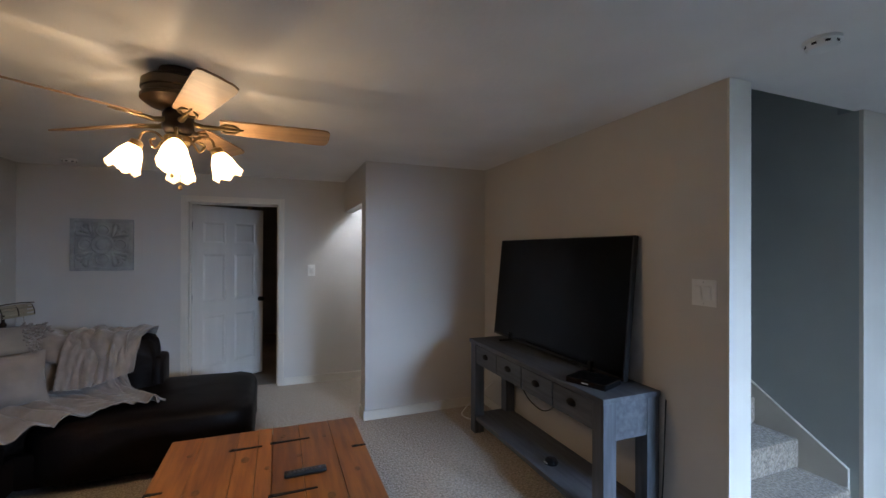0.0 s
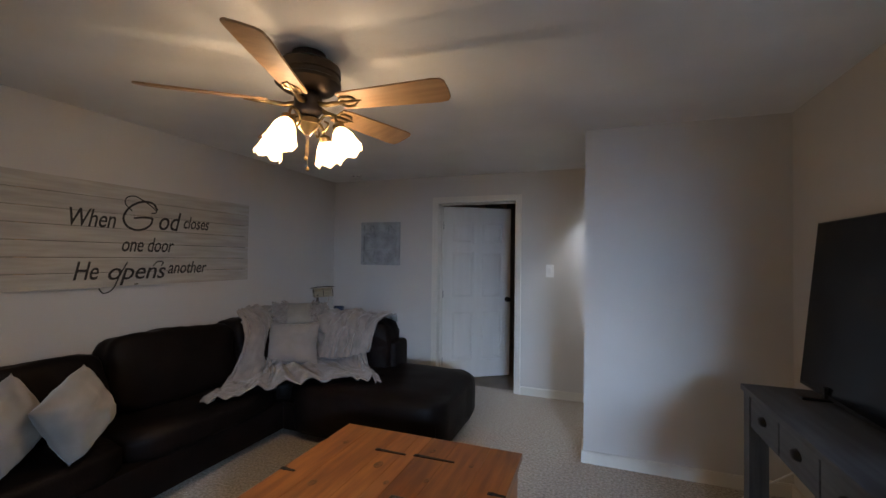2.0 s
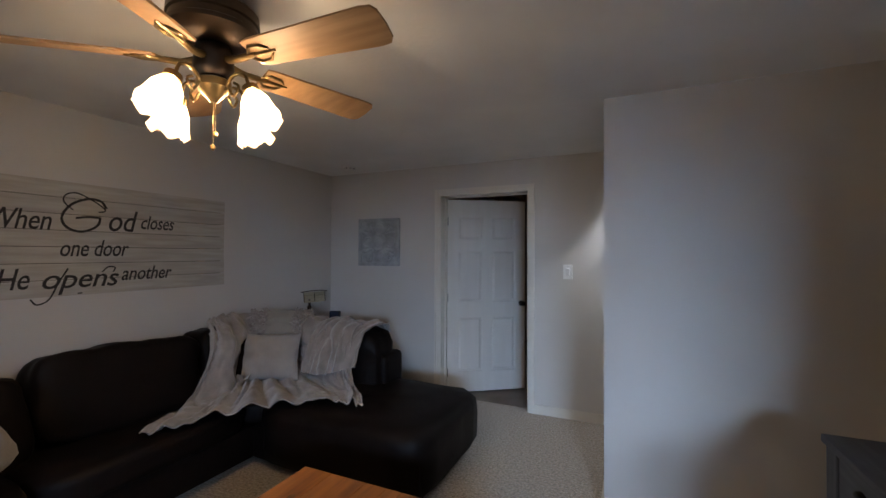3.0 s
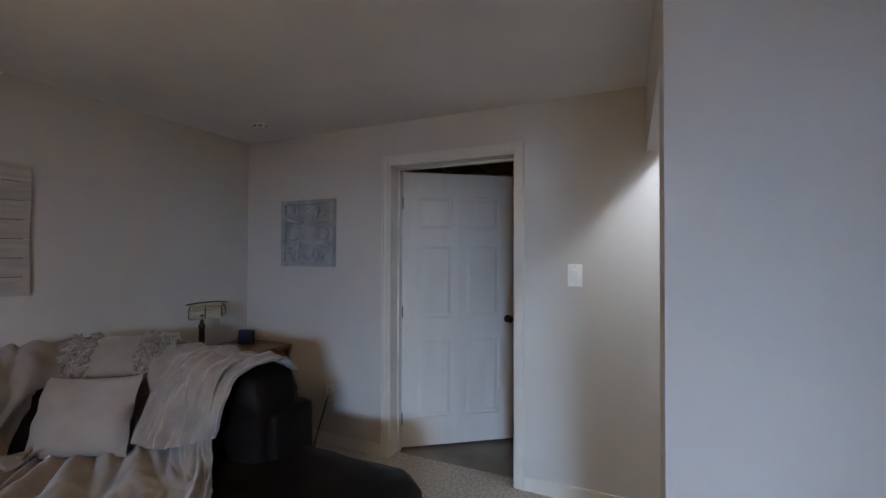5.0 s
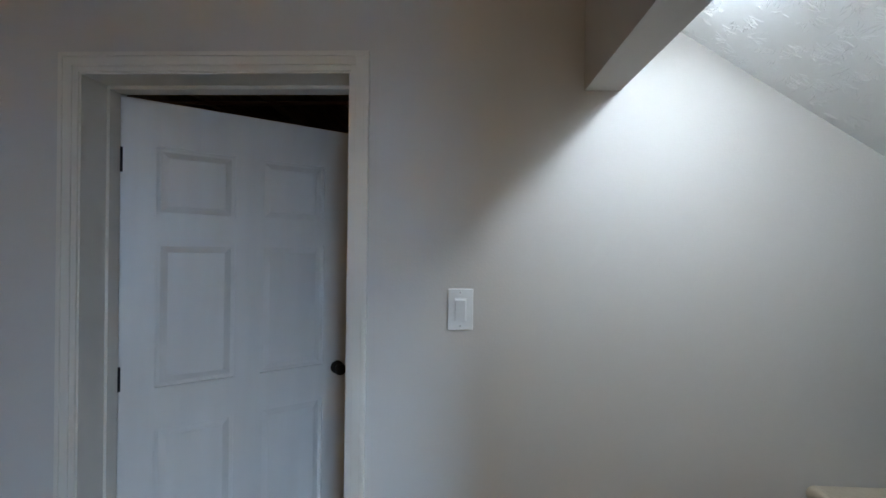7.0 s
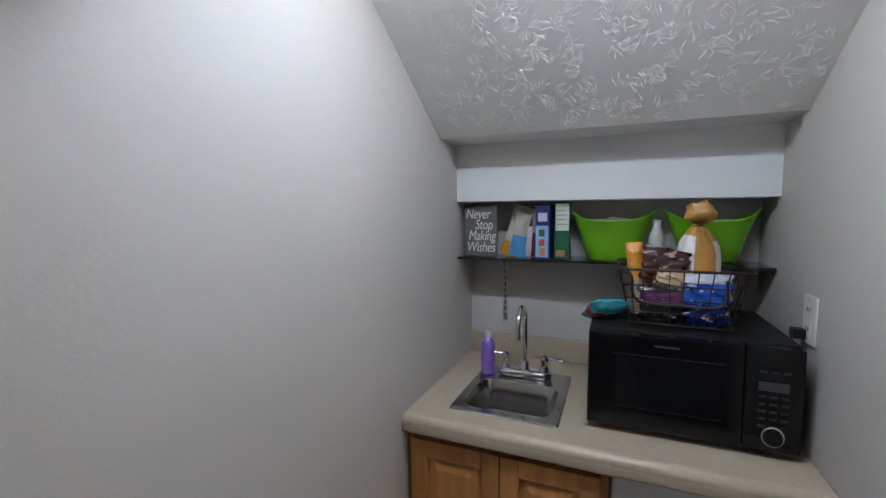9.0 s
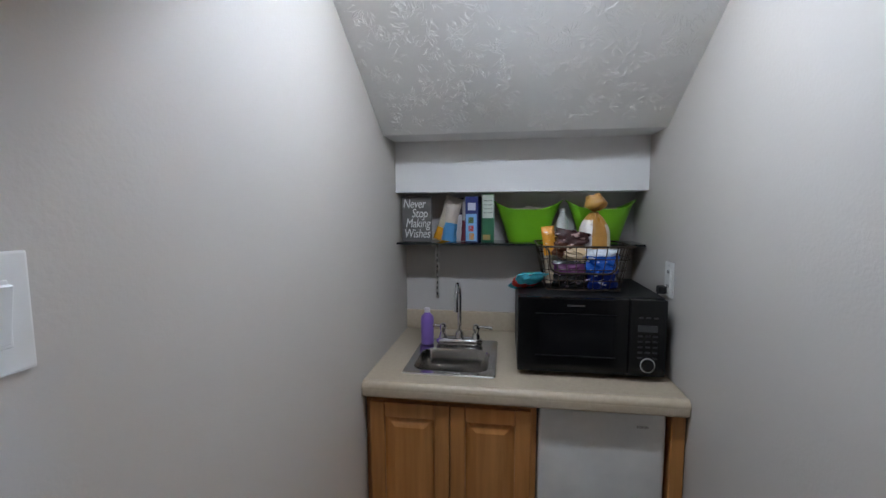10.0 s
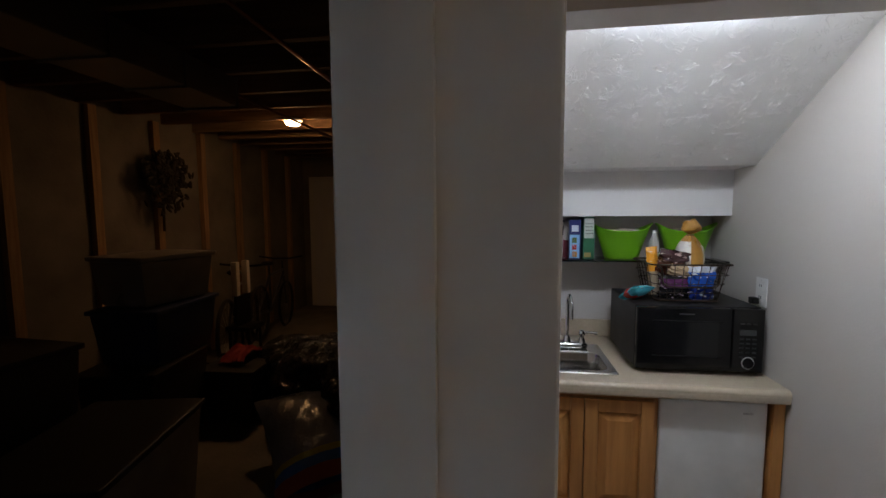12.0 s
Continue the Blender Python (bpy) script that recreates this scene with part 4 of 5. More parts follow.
def wall_plate(m, gangs, kind, label):
    """A plate facing local -y, its centre at m."""
    p = thing(kind, m.translation, label, "outlet" if kind == "wall_outlet" else "switch")
    w, h = 0.080 + 0.047 * (gangs - 1), 0.130
    part("plate", box(-w / 2, w / 2, -0.006, 0.0, -h / 2, h / 2, 0.003, 2, m), WHITEPLASTIC, p)
    for g in range(gangs):
        x = (g - (gangs - 1) / 2) * 0.047
        if kind == "light_switch":
            part("rocker_frame", box(x - 0.018, x + 0.018, -0.0085, -0.006, -0.036, 0.036, 0.001, 1, m), WHITEPLASTIC, p)
            part("rocker", box(x - 0.0155, x + 0.0155, -0.0035, 0.0035, -0.032, 0.032, 0.001, 1, m @ Matrix.Translation((0, -0.011, 0)) @ Matrix.Rotation(radians(9), 4, "X")), WHITEPLASTIC, p)
        else:
            for z in (-0.026, 0.026):
                s = part("socket", box(x - 0.017, x + 0.017, -0.0085, -0.006, z - 0.017, z + 0.017, 0.003, 2, m), WHITEPLASTIC, p)
                part("slots", joined(box(x - 0.008, x - 0.005, -0.0092, -0.0084, z - 0.004, z + 0.008, m=m), box(x + 0.005, x + 0.008, -0.0092, -0.0084, z - 0.004, z + 0.008, m=m)), BLACKMATTE, s)
    for z in (-0.052, 0.052):
        part("screw", lathe([(0.003, 0.0), (0.002, 0.0012)], 8, m @ Matrix.Translation((0, -0.006, z)) @ Matrix.Rotation(radians(90), 4, "X")), STEEL, p)


wall_plate(pose(0.419, W, 1.302), 1, "light_switch", "white rocker light switch beside the basement door")
wall_plate(pose(XT, 1.845, 1.336, 0, 0, -90), 2, "light_switch", "white double light switch on the television wall")
wall_plate(pose(-1.345, W, 0.385), 1, "wall_outlet", "white wall outlet low on the wall")
wall_plate(pose(1.72, PY1, 1.145, 0, 0, 180), 1, "wall_outlet", "white wall outlet above the microwave")
# ================= WET BAR ALCOVE =================
CZ = 0.785


def counter():
    c = thing("countertop", (1.86, 5.0, CZ), "beige laminate countertop with rolled front edge and backsplash", "countertop")
    y0, y1 = PY1 + 0.003, W - 0.003
    sx0, sx1, sy0, sy1 = 1.61, 1.95, 5.04, 5.355
    # top round the sink's cut-out
    top = bmesh.new()
    rings = [[top.verts.new((x, y, z)) for x, y in ((a, q), (b, q), (b, r), (a, r))] for a, b, q, r, z in ((1.506, 2.196, y0, y1, CZ), (sx0, sx1, sy0, sy1, CZ), (sx0, sx1, sy0, sy1, CZ - 0.04), (1.506, 2.196, y0, y1, CZ - 0.04))]
    for p, q in zip(rings, rings[1:] + rings[:1]):
        for i in range(4):
            top.faces.new((p[i], p[(i + 1) % 4], q[(i + 1) % 4], q[i]))
    bmesh.ops.recalc_face_normals(top, faces=top.faces)
    part("worktop", top, LAMINATE, c)
    nose = tube([(1.505, y0, CZ - 0.022), (1.505, y1, CZ - 0.022)], 0.0235, 18)
    part("rolled_edge", nose, LAMINATE, c, smooth=50)
    part("edge_drop", box(1.4815, 1.52, y0, y1, CZ - 0.055, CZ - 0.02, 0.008, 3), LAMINATE, c, smooth=50)
    part("backsplash", box(2.175, 2.196, y0, y1, CZ + 0.001, CZ + 0.10, 0.006, 3), LAMINATE, c, smooth=50)


counter()


def cabinet():
    c = thing("base_cabinet", (1.86, 5.3, 0), "oak base cabinet with two raised-panel doors", "cabinet")
    y0, y1, xf = 4.872, W - 0.004, 1.53
    for a in ((xf + 0.02, 2.17, y0 + 0.002, y0 + 0.018, 0.15, CZ - 0.06), (xf + 0.02, 2.17, y1 - 0.016, y1, 0.15, CZ - 0.06), (2.155, 2.17, y0 + 0.018, y1 - 0.016, 0.15, CZ - 0.06), (xf + 0.02, 2.155, y0 + 0.018, y1 - 0.016, 0.15, 0.166)):
        part("side_panel", box(*a), OAK, c)
    part("toe_kick", box(xf + 0.07, xf + 0.085, y0 + 0.002, y1, 0.0, 0.149), OAK, c)
    part("face_frame", joined(box(xf, xf + 0.019, y0, y0 + 0.032, 0.15, CZ - 0.058), box(xf, xf + 0.019, y1 - 0.032, y1, 0.15, CZ - 0.058), box(xf, xf + 0.019, y0 + 0.032, y1 - 0.032, CZ - 0.10, CZ - 0.058), box(xf, xf + 0.019, y0 + 0.032, y1 - 0.032, 0.15, 0.20)), OAK, c)
    mid = (y0 + y1) / 2 - 0.005
    for a, b in ((y0 + 0.020, mid - 0.0015), (mid + 0.0015, y1 - 0.020)):
        z0, z1 = 0.185, CZ - 0.082
        d = part("cabinet_door", box(xf - 0.008, xf - 0.001, a, b, z0, z1), OAK, c)
        s = 0.055
        for q in ((a, a + s, z0, z1), (b - s, b, z0, z1), (a + s, b - s, z0, z0 + s), (a + s, b - s, z1 - s, z1)):
            part("door_rail", box(xf - 0.024, xf - 0.0081, q[0], q[1], q[2], q[3], 0.004, 2), OAK, d)
        bm = box(xf - 0.0225, xf - 0.0082, a + s + 0.006, b - s - 0.006, z0 + s + 0.006, z1 - s - 0.006)
        cy, cz = (a + b) / 2, (z0 + z1) / 2
        for v in bm.verts:
            if v.co.x < xf - 0.015:
                v.co.y += 0.032 * (1 if v.co.y < cy else -1)
                v.co.z += 0.032 * (1 if v.co.z < cz else -1)
        part("raised_panel", bm, OAK, d)


cabinet()
sidep = thing("cabinet_end_panel", (1.86, 4.41, 0), "oak end panel carrying the countertop beside the fridge", "cabinet")
part("panel", box(1.53, 2.18, PY1 + 0.004, 4.430, 0, CZ - 0.057, 0.002), OAK, sidep)
part("front_strip", box(1.513, 1.529, PY1 + 0.004, 4.432, 0, CZ - 0.057, 0.003), OAK, sidep)


def fridge():
    f = thing("mini_fridge", (1.86, 4.7, 0), "white compact refrigerator under the countertop", "refrigerator")
    part("body", box(1.58, 2.16, 4.447, 4.862, 0.05, 0.705, 0.006), WHITEPLASTIC, f)
    bm = box(1.532, 1.577, 4.442, 4.866, 0.15, 0.712, 0.012, 3)
    part("fridge_door", bm, WHITEPLASTIC, f, smooth=40)
    # solid black strip on the door's top edge, in place of a recess
    part("top_trim", box(1.538, 1.56, 4.48, 4.83, 0.7125, 0.718, 0.001, 1), BLACKMATTE, f, "thin black strip above the fridge door")
    part("badge", box(1.5300, 1.5325, 4.50, 4.538, 0.660, 0.668, 0, 1), STEEL, f, "small metal badge")
    for y in (4.48, 4.83):
        part("foot", lathe([(0.015, 0), (0.015, 0.051)], 10, Matrix.Translation((1.62, y, 0))), BLACKMATTE, f)


fridge()


# what stands on the counter and shelf is laid out in the bar's own axes: its front edge, side wall and counter height
BAR = Matrix.Translation((1.49, 4.385, 0.785)) @ Matrix.Diagonal((0.947, 0.892, 0.947, 1)) @ Matrix.Translation((-1.49, -4.39, -0.715))
PLACE.append(BAR)
CZ, PY1, W = 0.715, 4.39, 5.64


def sink():
    s = thing("sink", (1.80, 5.3, CZ), "stainless steel drop-in bar sink in the countertop", "sink")
    x0, x1, y0, y1 = 1.585, 2.04, 5.10, 5.50
    bx0, bx1, by0, by1 = 1.625, 1.90, 5.135, 5.465

    def ring(a, b, c, d, r, z, n=6):
        pts = []
        for cx, cy, st in ((b - r, d - r, 0), (a + r, d - r, 90), (a + r, c + r, 180), (b - r, c + r, 270)):
            for i in range(n + 1):
                t = radians(st + 90 * i / n)
                pts.append((cx + r * math.cos(t), cy + r * math.sin(t), z))
        return pts
    loops = [ring(x0, x1, y0, y1, 0.015, CZ + 0.001), ring(x0 + 0.004, x1 - 0.004, y0 + 0.004, y1 - 0.004, 0.014, CZ + 0.006), ring(x0 + 0.012, x1 - 0.012, y0 + 0.012, y1 - 0.012, 0.014, CZ + 0.004), ring(bx0, bx1, by0, by1, 0.06, CZ + 0.003), ring(bx0 + 0.006, bx1 - 0.006, by0 + 0.006, by1 - 0.006, 0.056, CZ - 0.006), ring(bx0 + 0.014, bx1 - 0.014, by0 + 0.014, by1 - 0.014, 0.05, CZ - 0.12), ring(bx0 + 0.04, bx1 - 0.04, by0 + 0.04, by1 - 0.04, 0.03, CZ - 0.14)]
    bm = bmesh.new()
    vs = [[bm.verts.new(p) for p in l] for l in loops]
    for a, b in zip(vs, vs[1:]):
        for i in range(len(a)):
            j = (i + 1) % len(a)
            bm.faces.new((a[i], a[j], b[j], b[i]))
    bm.faces.new(vs[-1])
    bmesh.ops.recalc_face_normals(bm, faces=bm.faces)
    part("basin", bm, SINKSTEEL, s, smooth=40)
    part("drain", lathe([(0.035, 0), (0.036, 0.003), (0.025, 0.004), (0.02, 0.001)], 20, Matrix.Translation(((bx0 + bx1) / 2, (by0 + by1) / 2, CZ - 0.139))), CHROME, s, smooth=40)


sink()


def faucet():
    x, y, z = 1.965, 5.295, CZ + 0.005
    f = thing("faucet", (x, y, z), "chrome two-handle gooseneck bar faucet", "faucet")
    PLACE.append(PLACE[-1] @ Matrix.Translation((x, y, z)) @ Matrix.Diagonal((1.25, 1.25, 1.25, 1)) @ Matrix.Translation((-x, -y, -z)))
    part("base_plate", blob(0.055, 0.19, 0.03, 4, 20, 10, Matrix.Translation((x, y, z + 0.014))), CHROME, f, smooth=60)
    arc = [(x, y, z + 0.02), (x, y, z + 0.16)] + [(x - 0.055 + 0.055 * math.cos(radians(a)), y, z + 0.19 + 0.055 * math.sin(radians(a))) for a in range(0, 185, 15)] + [(x - 0.11, y, z + 0.155)]
    part("spout", tube(spline(arc, 40), 0.0085, 12), CHROME, f, smooth=60)
    part("spout_collar", lathe([(0.02, 0.02), (0.018, 0.04), (0.012, 0.055)], 16, Matrix.Translation((x, y, z))), CHROME, f, smooth=40)
    for s in (-1, 1):
        h = part("handle", lathe([(0.018, 0.02), (0.017, 0.035), (0.011, 0.05), (0.016, 0.065), (0.012, 0.078), (0.004, 0.082)], 16, Matrix.Translation((x, y + 0.068 * s, z))), CHROME, f, smooth=40)
        part("lever", tube([(x, y + 0.068 * s, z + 0.07), (x - 0.01, y + 0.10 * s, z + 0.074), (x - 0.018, y + 0.135 * s, z + 0.072)], [0.006, 0.005, 0.0075], 10), CHROME, h, smooth=60)
    PLACE.pop()


faucet()
bot = thing("soap_bottle", (1.955, 5.46, CZ), "purple plastic soap bottle with a clear cap", "bottle")
part("bottle", lathe([(0.030, 0.0), (0.033, 0.006), (0.033, 0.12), (0.030, 0.135), (0.016, 0.150), (0.014, 0.155)], 24, Matrix.Translation((1.955, 5.46, CZ + 0.006))), mat("purple_plastic", (0.26, 0.15, 0.55), (0.24, 0.135, 0.52), rough=0.35, bump=0.0), bot, smooth=40)
part("cap", lathe([(0.015, 0.155), (0.015, 0.172), (0.012, 0.176)], 16, Matrix.Translation((1.955, 5.46, CZ + 0.006))), mat("pale_cap", (0.65, 0.62, 0.68), rough=0.3, bump=0), bot, smooth=40)


def microwave():
    m = thing("microwave", (1.88, 4.72, CZ), "black countertop microwave oven with a ringed dial", "microwave")
    x0, x1, y0, y1, z0, z1 = 1.632, 2.11, 4.43, 5.012, CZ + 0.018, 1.035
    part("cabinet_shell", box(x0 + 0.03, x1, y0, y1, z0, z1, 0.006), BLACKMATTE, m)
    d = part("microwave_door", box(x0, x0 + 0.029, 4.575, y1, z0 + 0.004, z1 - 0.004, 0.006, 2), BLACKGLOSS, m)
    part("door_window", box(x0 - 0.0015, x0 - 0.0003, 4.635, 4.925, z0 + 0.075, z1 - 0.07), mat("smoked_glass", (0.009, 0.009, 0.010), rough=0.12, bump=0), d, "dark tinted viewing window")
    for za in (z1 - 0.068, z0 + 0.069):
        part("door_frame", box(x0 - 0.003, x0 - 0.0005, 4.622, 4.938, za, za + 0.004), BLACKMATTE, d)
    part("name_bar", box(x0 - 0.0012, x0 - 0.0002, 4.745, 4.815, z1 - 0.036, z1 - 0.030), mat("grey_print", (0.06, 0.06, 0.06), rough=0.6, bump=0), d)
    c = part("control_panel", box(x0, x0 + 0.029, y0, 4.573, z0 + 0.004, z1 - 0.004, 0.006, 2), BLACKGLOSS, m)
    part("display", box(x0 - 0.0015, x0 - 0.0003, 4.465, 4.54, z1 - 0.125, z1 - 0.10), mat("lcd_grey", (0.045, 0.047, 0.05), rough=0.3, bump=0), c)
    for r in range(5):
        for k in range(3):
            part("button", box(x0 - 0.0016, x0 - 0.0002, 4.464 + k * 0.028, 4.482 + k * 0.028, z1 - 0.145 - r * 0.021, z1 - 0.138 - r * 0.021), mat("button_print", (0.022, 0.022, 0.022), rough=0.6, bump=0), c)
    for k in range(3):
        part("button", box(x0 - 0.0016, x0 - 0.0002, 4.464 + k * 0.028, 4.482 + k * 0.028, z1 - 0.075, z1 - 0.068), mat("button_print", (0.022, 0.022, 0.022), rough=0.6, bump=0), c)
    q = Matrix.Translation((x0 - 0.001, 4.50, z0 + 0.05)) @ Matrix.Rotation(radians(-90), 4, "Y")
    part("dial", lathe([(0.024, 0), (0.023, 0.012), (0.0, 0.013)], 28, q), BLACKGLOSS, c, smooth=40)
    part("dial_ring", tube([q @ Vector((0.0265 * math.cos(2 * math.pi * i / 28), 0.0265 * math.sin(2 * math.pi * i / 28), 0.004)) for i in range(28)], 0.0022, 6, True), mat("silver_ring", (0.8, 0.8, 0.8), rough=0.3, metal=0.6, bump=0), c, "silver dial ring", 60)
    for y in (4.50, 4.95):
        for x in (1.70, 2.05):
            part("foot", lathe([(0.014, 0), (0.014, 0.02)], 10, Matrix.Translation((x, y, CZ))), BLACKMATTE, m)


microwave()
MT = 1.036


def plug():
    p = thing("power_plug", (1.76, PY1, 1.05), "black appliance plug in the wall outlet with its cord", "plug")
    part("plug_body", box(1.735, 1.775, PY1 + 0.008, PY1 + 0.04, 1.035, 1.065, 0.006, 2), BLACKMATTE, p)
    part("plug_cord", tube(spline([(1.755, PY1 + 0.036, 1.045), (1.78, PY1 + 0.034, 1.02), (1.86, PY1 + 0.02, 1.0), (2.0, PY1 + 0.02, 0.95)], 20), 0.004, 6), BLACKMATTE, p)


plug()

# ---- glass shelf and what stands on it ----
sh = thing("wall_shelf", (2.13, 5.0, 1.2), "dark glass wall shelf on steel standards", "shelf")
SZ = 1.206
part("shelf_board", box(2.02, 2.235, PY1 + 0.004, W - 0.004, SZ - 0.010, SZ, 0.001, 1), mat("dark_glass", (0.012, 0.016, 0.016), rough=0.06, bump=0), sh)
for y in (5.455, 4.55):
    st = part("standard", box(2.224, 2.239, y - 0.009, y + 0.009, 0.885, SZ - 0.011, 0.001, 1), STEEL, sh, "slotted steel shelf standard")
    for k in range(9):
        part("slot", box(2.2228, 2.2242, y - 0.003, y + 0.003, 0.905 + k * 0.03, 0.92 + k * 0.03), BLACKMATTE, st)
    part("bracket", slab([(2.05, SZ - 0.012), (2.224, SZ - 0.012), (2.224, SZ - 0.06), (2.20, SZ - 0.04), (2.05, SZ - 0.022)], y - 0.003, y + 0.003), STEEL, sh)


def on_alcove(x, y, z):
    """Text plane facing the alcove's mouth (towards -x)."""
    return Matrix.Translation((x, y, z)) @ Matrix(((0, 0, -1, 0), (-1, 0, 0, 0), (0, 1, 0, 0), (0, 0, 0, 1)))


pl = thing("plaque", (2.09, 5.54, SZ), "small grey wooden plaque with white script lettering", "sign")
PLQ = mat("grey_plaque", (0.15, 0.14, 0.135), (0.11, 0.105, 0.10), rough=0.7, scale=5, stretch=(9, 1, 9), bump=0.2)
WHITEINK = mat("white_lettering", (0.75, 0.74, 0.72), rough=0.7, bump=0)
part("board", box(2.085, 2.105, 5.462, 5.622, SZ + 0.001, SZ + 0.228, 0.002), PLQ, pl)
for t, y, z in (("Never", 5.555, 0.190), ("Stop", 5.525, 0.142), ("Making", 5.535, 0.092), ("Wishes", 5.54, 0.040)):
    lettering("lettering", t, 0.064, on_alcove(2.0842, y, SZ + z), WHITEINK, pl, 0.2, 0.0004, "CENTER", 0.95, 0.78)


def carton(name, y0, y1, h, x0, x1, col, bands, label, turn=0.0):
    c = thing(name, ((x0 + x1) / 2, (y0 + y1) / 2, SZ), label, "box", "food on the shelf")
    m = Matrix.Translation(((x0 + x1) / 2, (y0 + y1) / 2, SZ)) @ Matrix.Rotation(radians(turn), 4, "Z")
    w, d = (y1 - y0) / 2, (x1 - x0) / 2
    part("carton", box(-d, d, -w, w, 0.001, h, 0.0015, 1, m), mat(name + label[:8], col, rough=0.4, bump=0.02), c)
    for k, (a, b, e, f, bc) in enumerate(bands):
        part("print", box(-d - 0.0009, -d - 0.0001, -w + a * 2 * w, -w + b * 2 * w, e * h, f * h, 0, 1, m), mat("print_%d_%d_%d" % tuple(int(v * 99) for v in bc), bc, rough=0.45, bump=0), c)


carton("snack_box", 5.205, 5.272, 0.226, 2.06, 2.19, (0.02, 0.03, 0.16), [(0.1, 0.95, 0.03, 0.62, (0.25, 0.52, 0.80)), (0.2, 0.8, 0.70, 0.86, (0.6, 0.62, 0.7)), (0.35, 0.75, 0.42, 0.55, (0.10, 0.16, 0.03)), (0.35, 0.75, 0.24, 0.37, (0.62, 0.05, 0.03)), (0.3, 0.7, 0.06, 0.20, (0.8, 0.32, 0.04))], "dark blue cardboard snack box on the shelf", -4)
carton("snack_box", 5.130, 5.195, 0.240, 2.07, 2.19, (0.02, 0.12, 0.06), [(0.06, 0.94, 0.50, 0.97, (0.60, 0.64, 0.58)), (0.3, 0.9, 0.05, 0.16, (0.42, 0.28, 0.10)), (0.15, 0.85, 0.60, 0.62, (0.1, 0.14, 0.1)), (0.15, 0.85, 0.68, 0.70, (0.1, 0.14, 0.1)), (0.15, 0.85, 0.76, 0.78, (0.1, 0.14, 0.1)), (0.15, 0.85, 0.84, 0.86, (0.1, 0.14, 0.1))], "green and white cardboard food box on the shelf", 3)


def pouch(at, w, h, d, rot, colours, label, seed, squash=1.0, name="snack_bag", group="food on the shelf", crumple=0.07, ink=None):
    """A crimped foil or plastic bag; colours: (share of the height, colour)."""
    b = thing(name, at, label, "food bag", group)
    m = pose(*at, *rot)
    for k in range(len(colours)):
        lo, hi, col = colours[k]
        bm = bmesh.new()
        n, v = 14, 12
        grid = {}
        for side in (1, -1):
            for i in range(n + 1):
                for j in range(v + 1):
                    a, t = 2 * i / n - 1, lo + (hi - lo) * j / v
                    z = t * h
                    crimp = 1 - max(0, (t - 0.90) / 0.10) * 1.0
                    th = max(1 - a * a, 0) ** 0.5 * (0.25 + 0.75 * math.sin(math.pi * min(t * 0.8 + 0.18, 1.0)) ** 0.7) * crimp
                    wr = crumple * d * noise.noise(Vector((a * 3 + seed, t * 6, side + seed)))
                    grid[side, i, j] = bm.verts.new((side * (th * d / 2 + wr * (1 - abs(a))), a * w / 2 * (1 - 0.10 * math.sin(math.pi * t)) + wr, z * squash))
        for side in (1, -1):
            for i in range(n):
                for j in range(v):
                    q = [grid[side, i, j], grid[side, i + 1, j], grid[side, i + 1, j + 1], grid[side, i, j + 1]]
                    bm.faces.new(q if side > 0 else q[::-1])
        bmesh.ops.remove_doubles(bm, verts=bm.verts, dist=0.0008)
        bmesh.ops.transform(bm, matrix=m, verts=bm.verts)
        part("bag_panel", bm, mat("bag_%d_%d_%d_%d" % (*(int(q * 99) for q in col), seed if ink else 0), col, ink or tuple(0.8 * q for q in col), rough=0.22, bump=0.5, bscale=26, depth=0.01, scale=30 if ink else 6, contrast=(0.34, 0.38) if ink else (0.35, 0.65), stretch=(1, 1, 2.2) if ink else (1, 1, 1)), b, smooth=60)
    return b


pouch((2.13, 5.415, SZ + 0.002), 0.10, 0.235, 0.05, (17, 8, -10), [(0, 0.28, (0.75, 0.36, 0.03)), (0.28, 0.75, (0.62, 0.56, 0.44)), (0.75, 1, (0.55, 0.50, 0.42))], "cream and orange stand-up snack bag leaning sideways", 1)
pouch((2.12, 5.375, SZ + 0.002), 0.085, 0.205, 0.05, (9, 4, 5), [(0, 0.45, (0.10, 0.33, 0.62)), (0.45, 1, (0.56, 0.50, 0.42))], "blue and cream stand-up snack bag", 2)
pouch((2.14, 5.315, SZ + 0.002), 0.075, 0.22, 0.045, (-4, 4, 0), [(0, 0.6, (0.55, 0.53, 0.54)), (0.6, 1, (0.05, 0.04, 0.05))], "white and black snack bag", 3)
pouch((2.13, 5.285, SZ + 0.002), 0.05, 0.21, 0.04, (3, 0, 0), [(0, 0.5, (0.20, 0.04, 0.06)), (0.5, 1, (0.50, 0.46, 0.44))], "maroon and grey snack bag", 4)


GREEN = mat("lime_plastic", (0.17, 0.46, 0.015), (0.155, 0.43, 0.012), rough=0.42, bump=0.05, bscale=30)


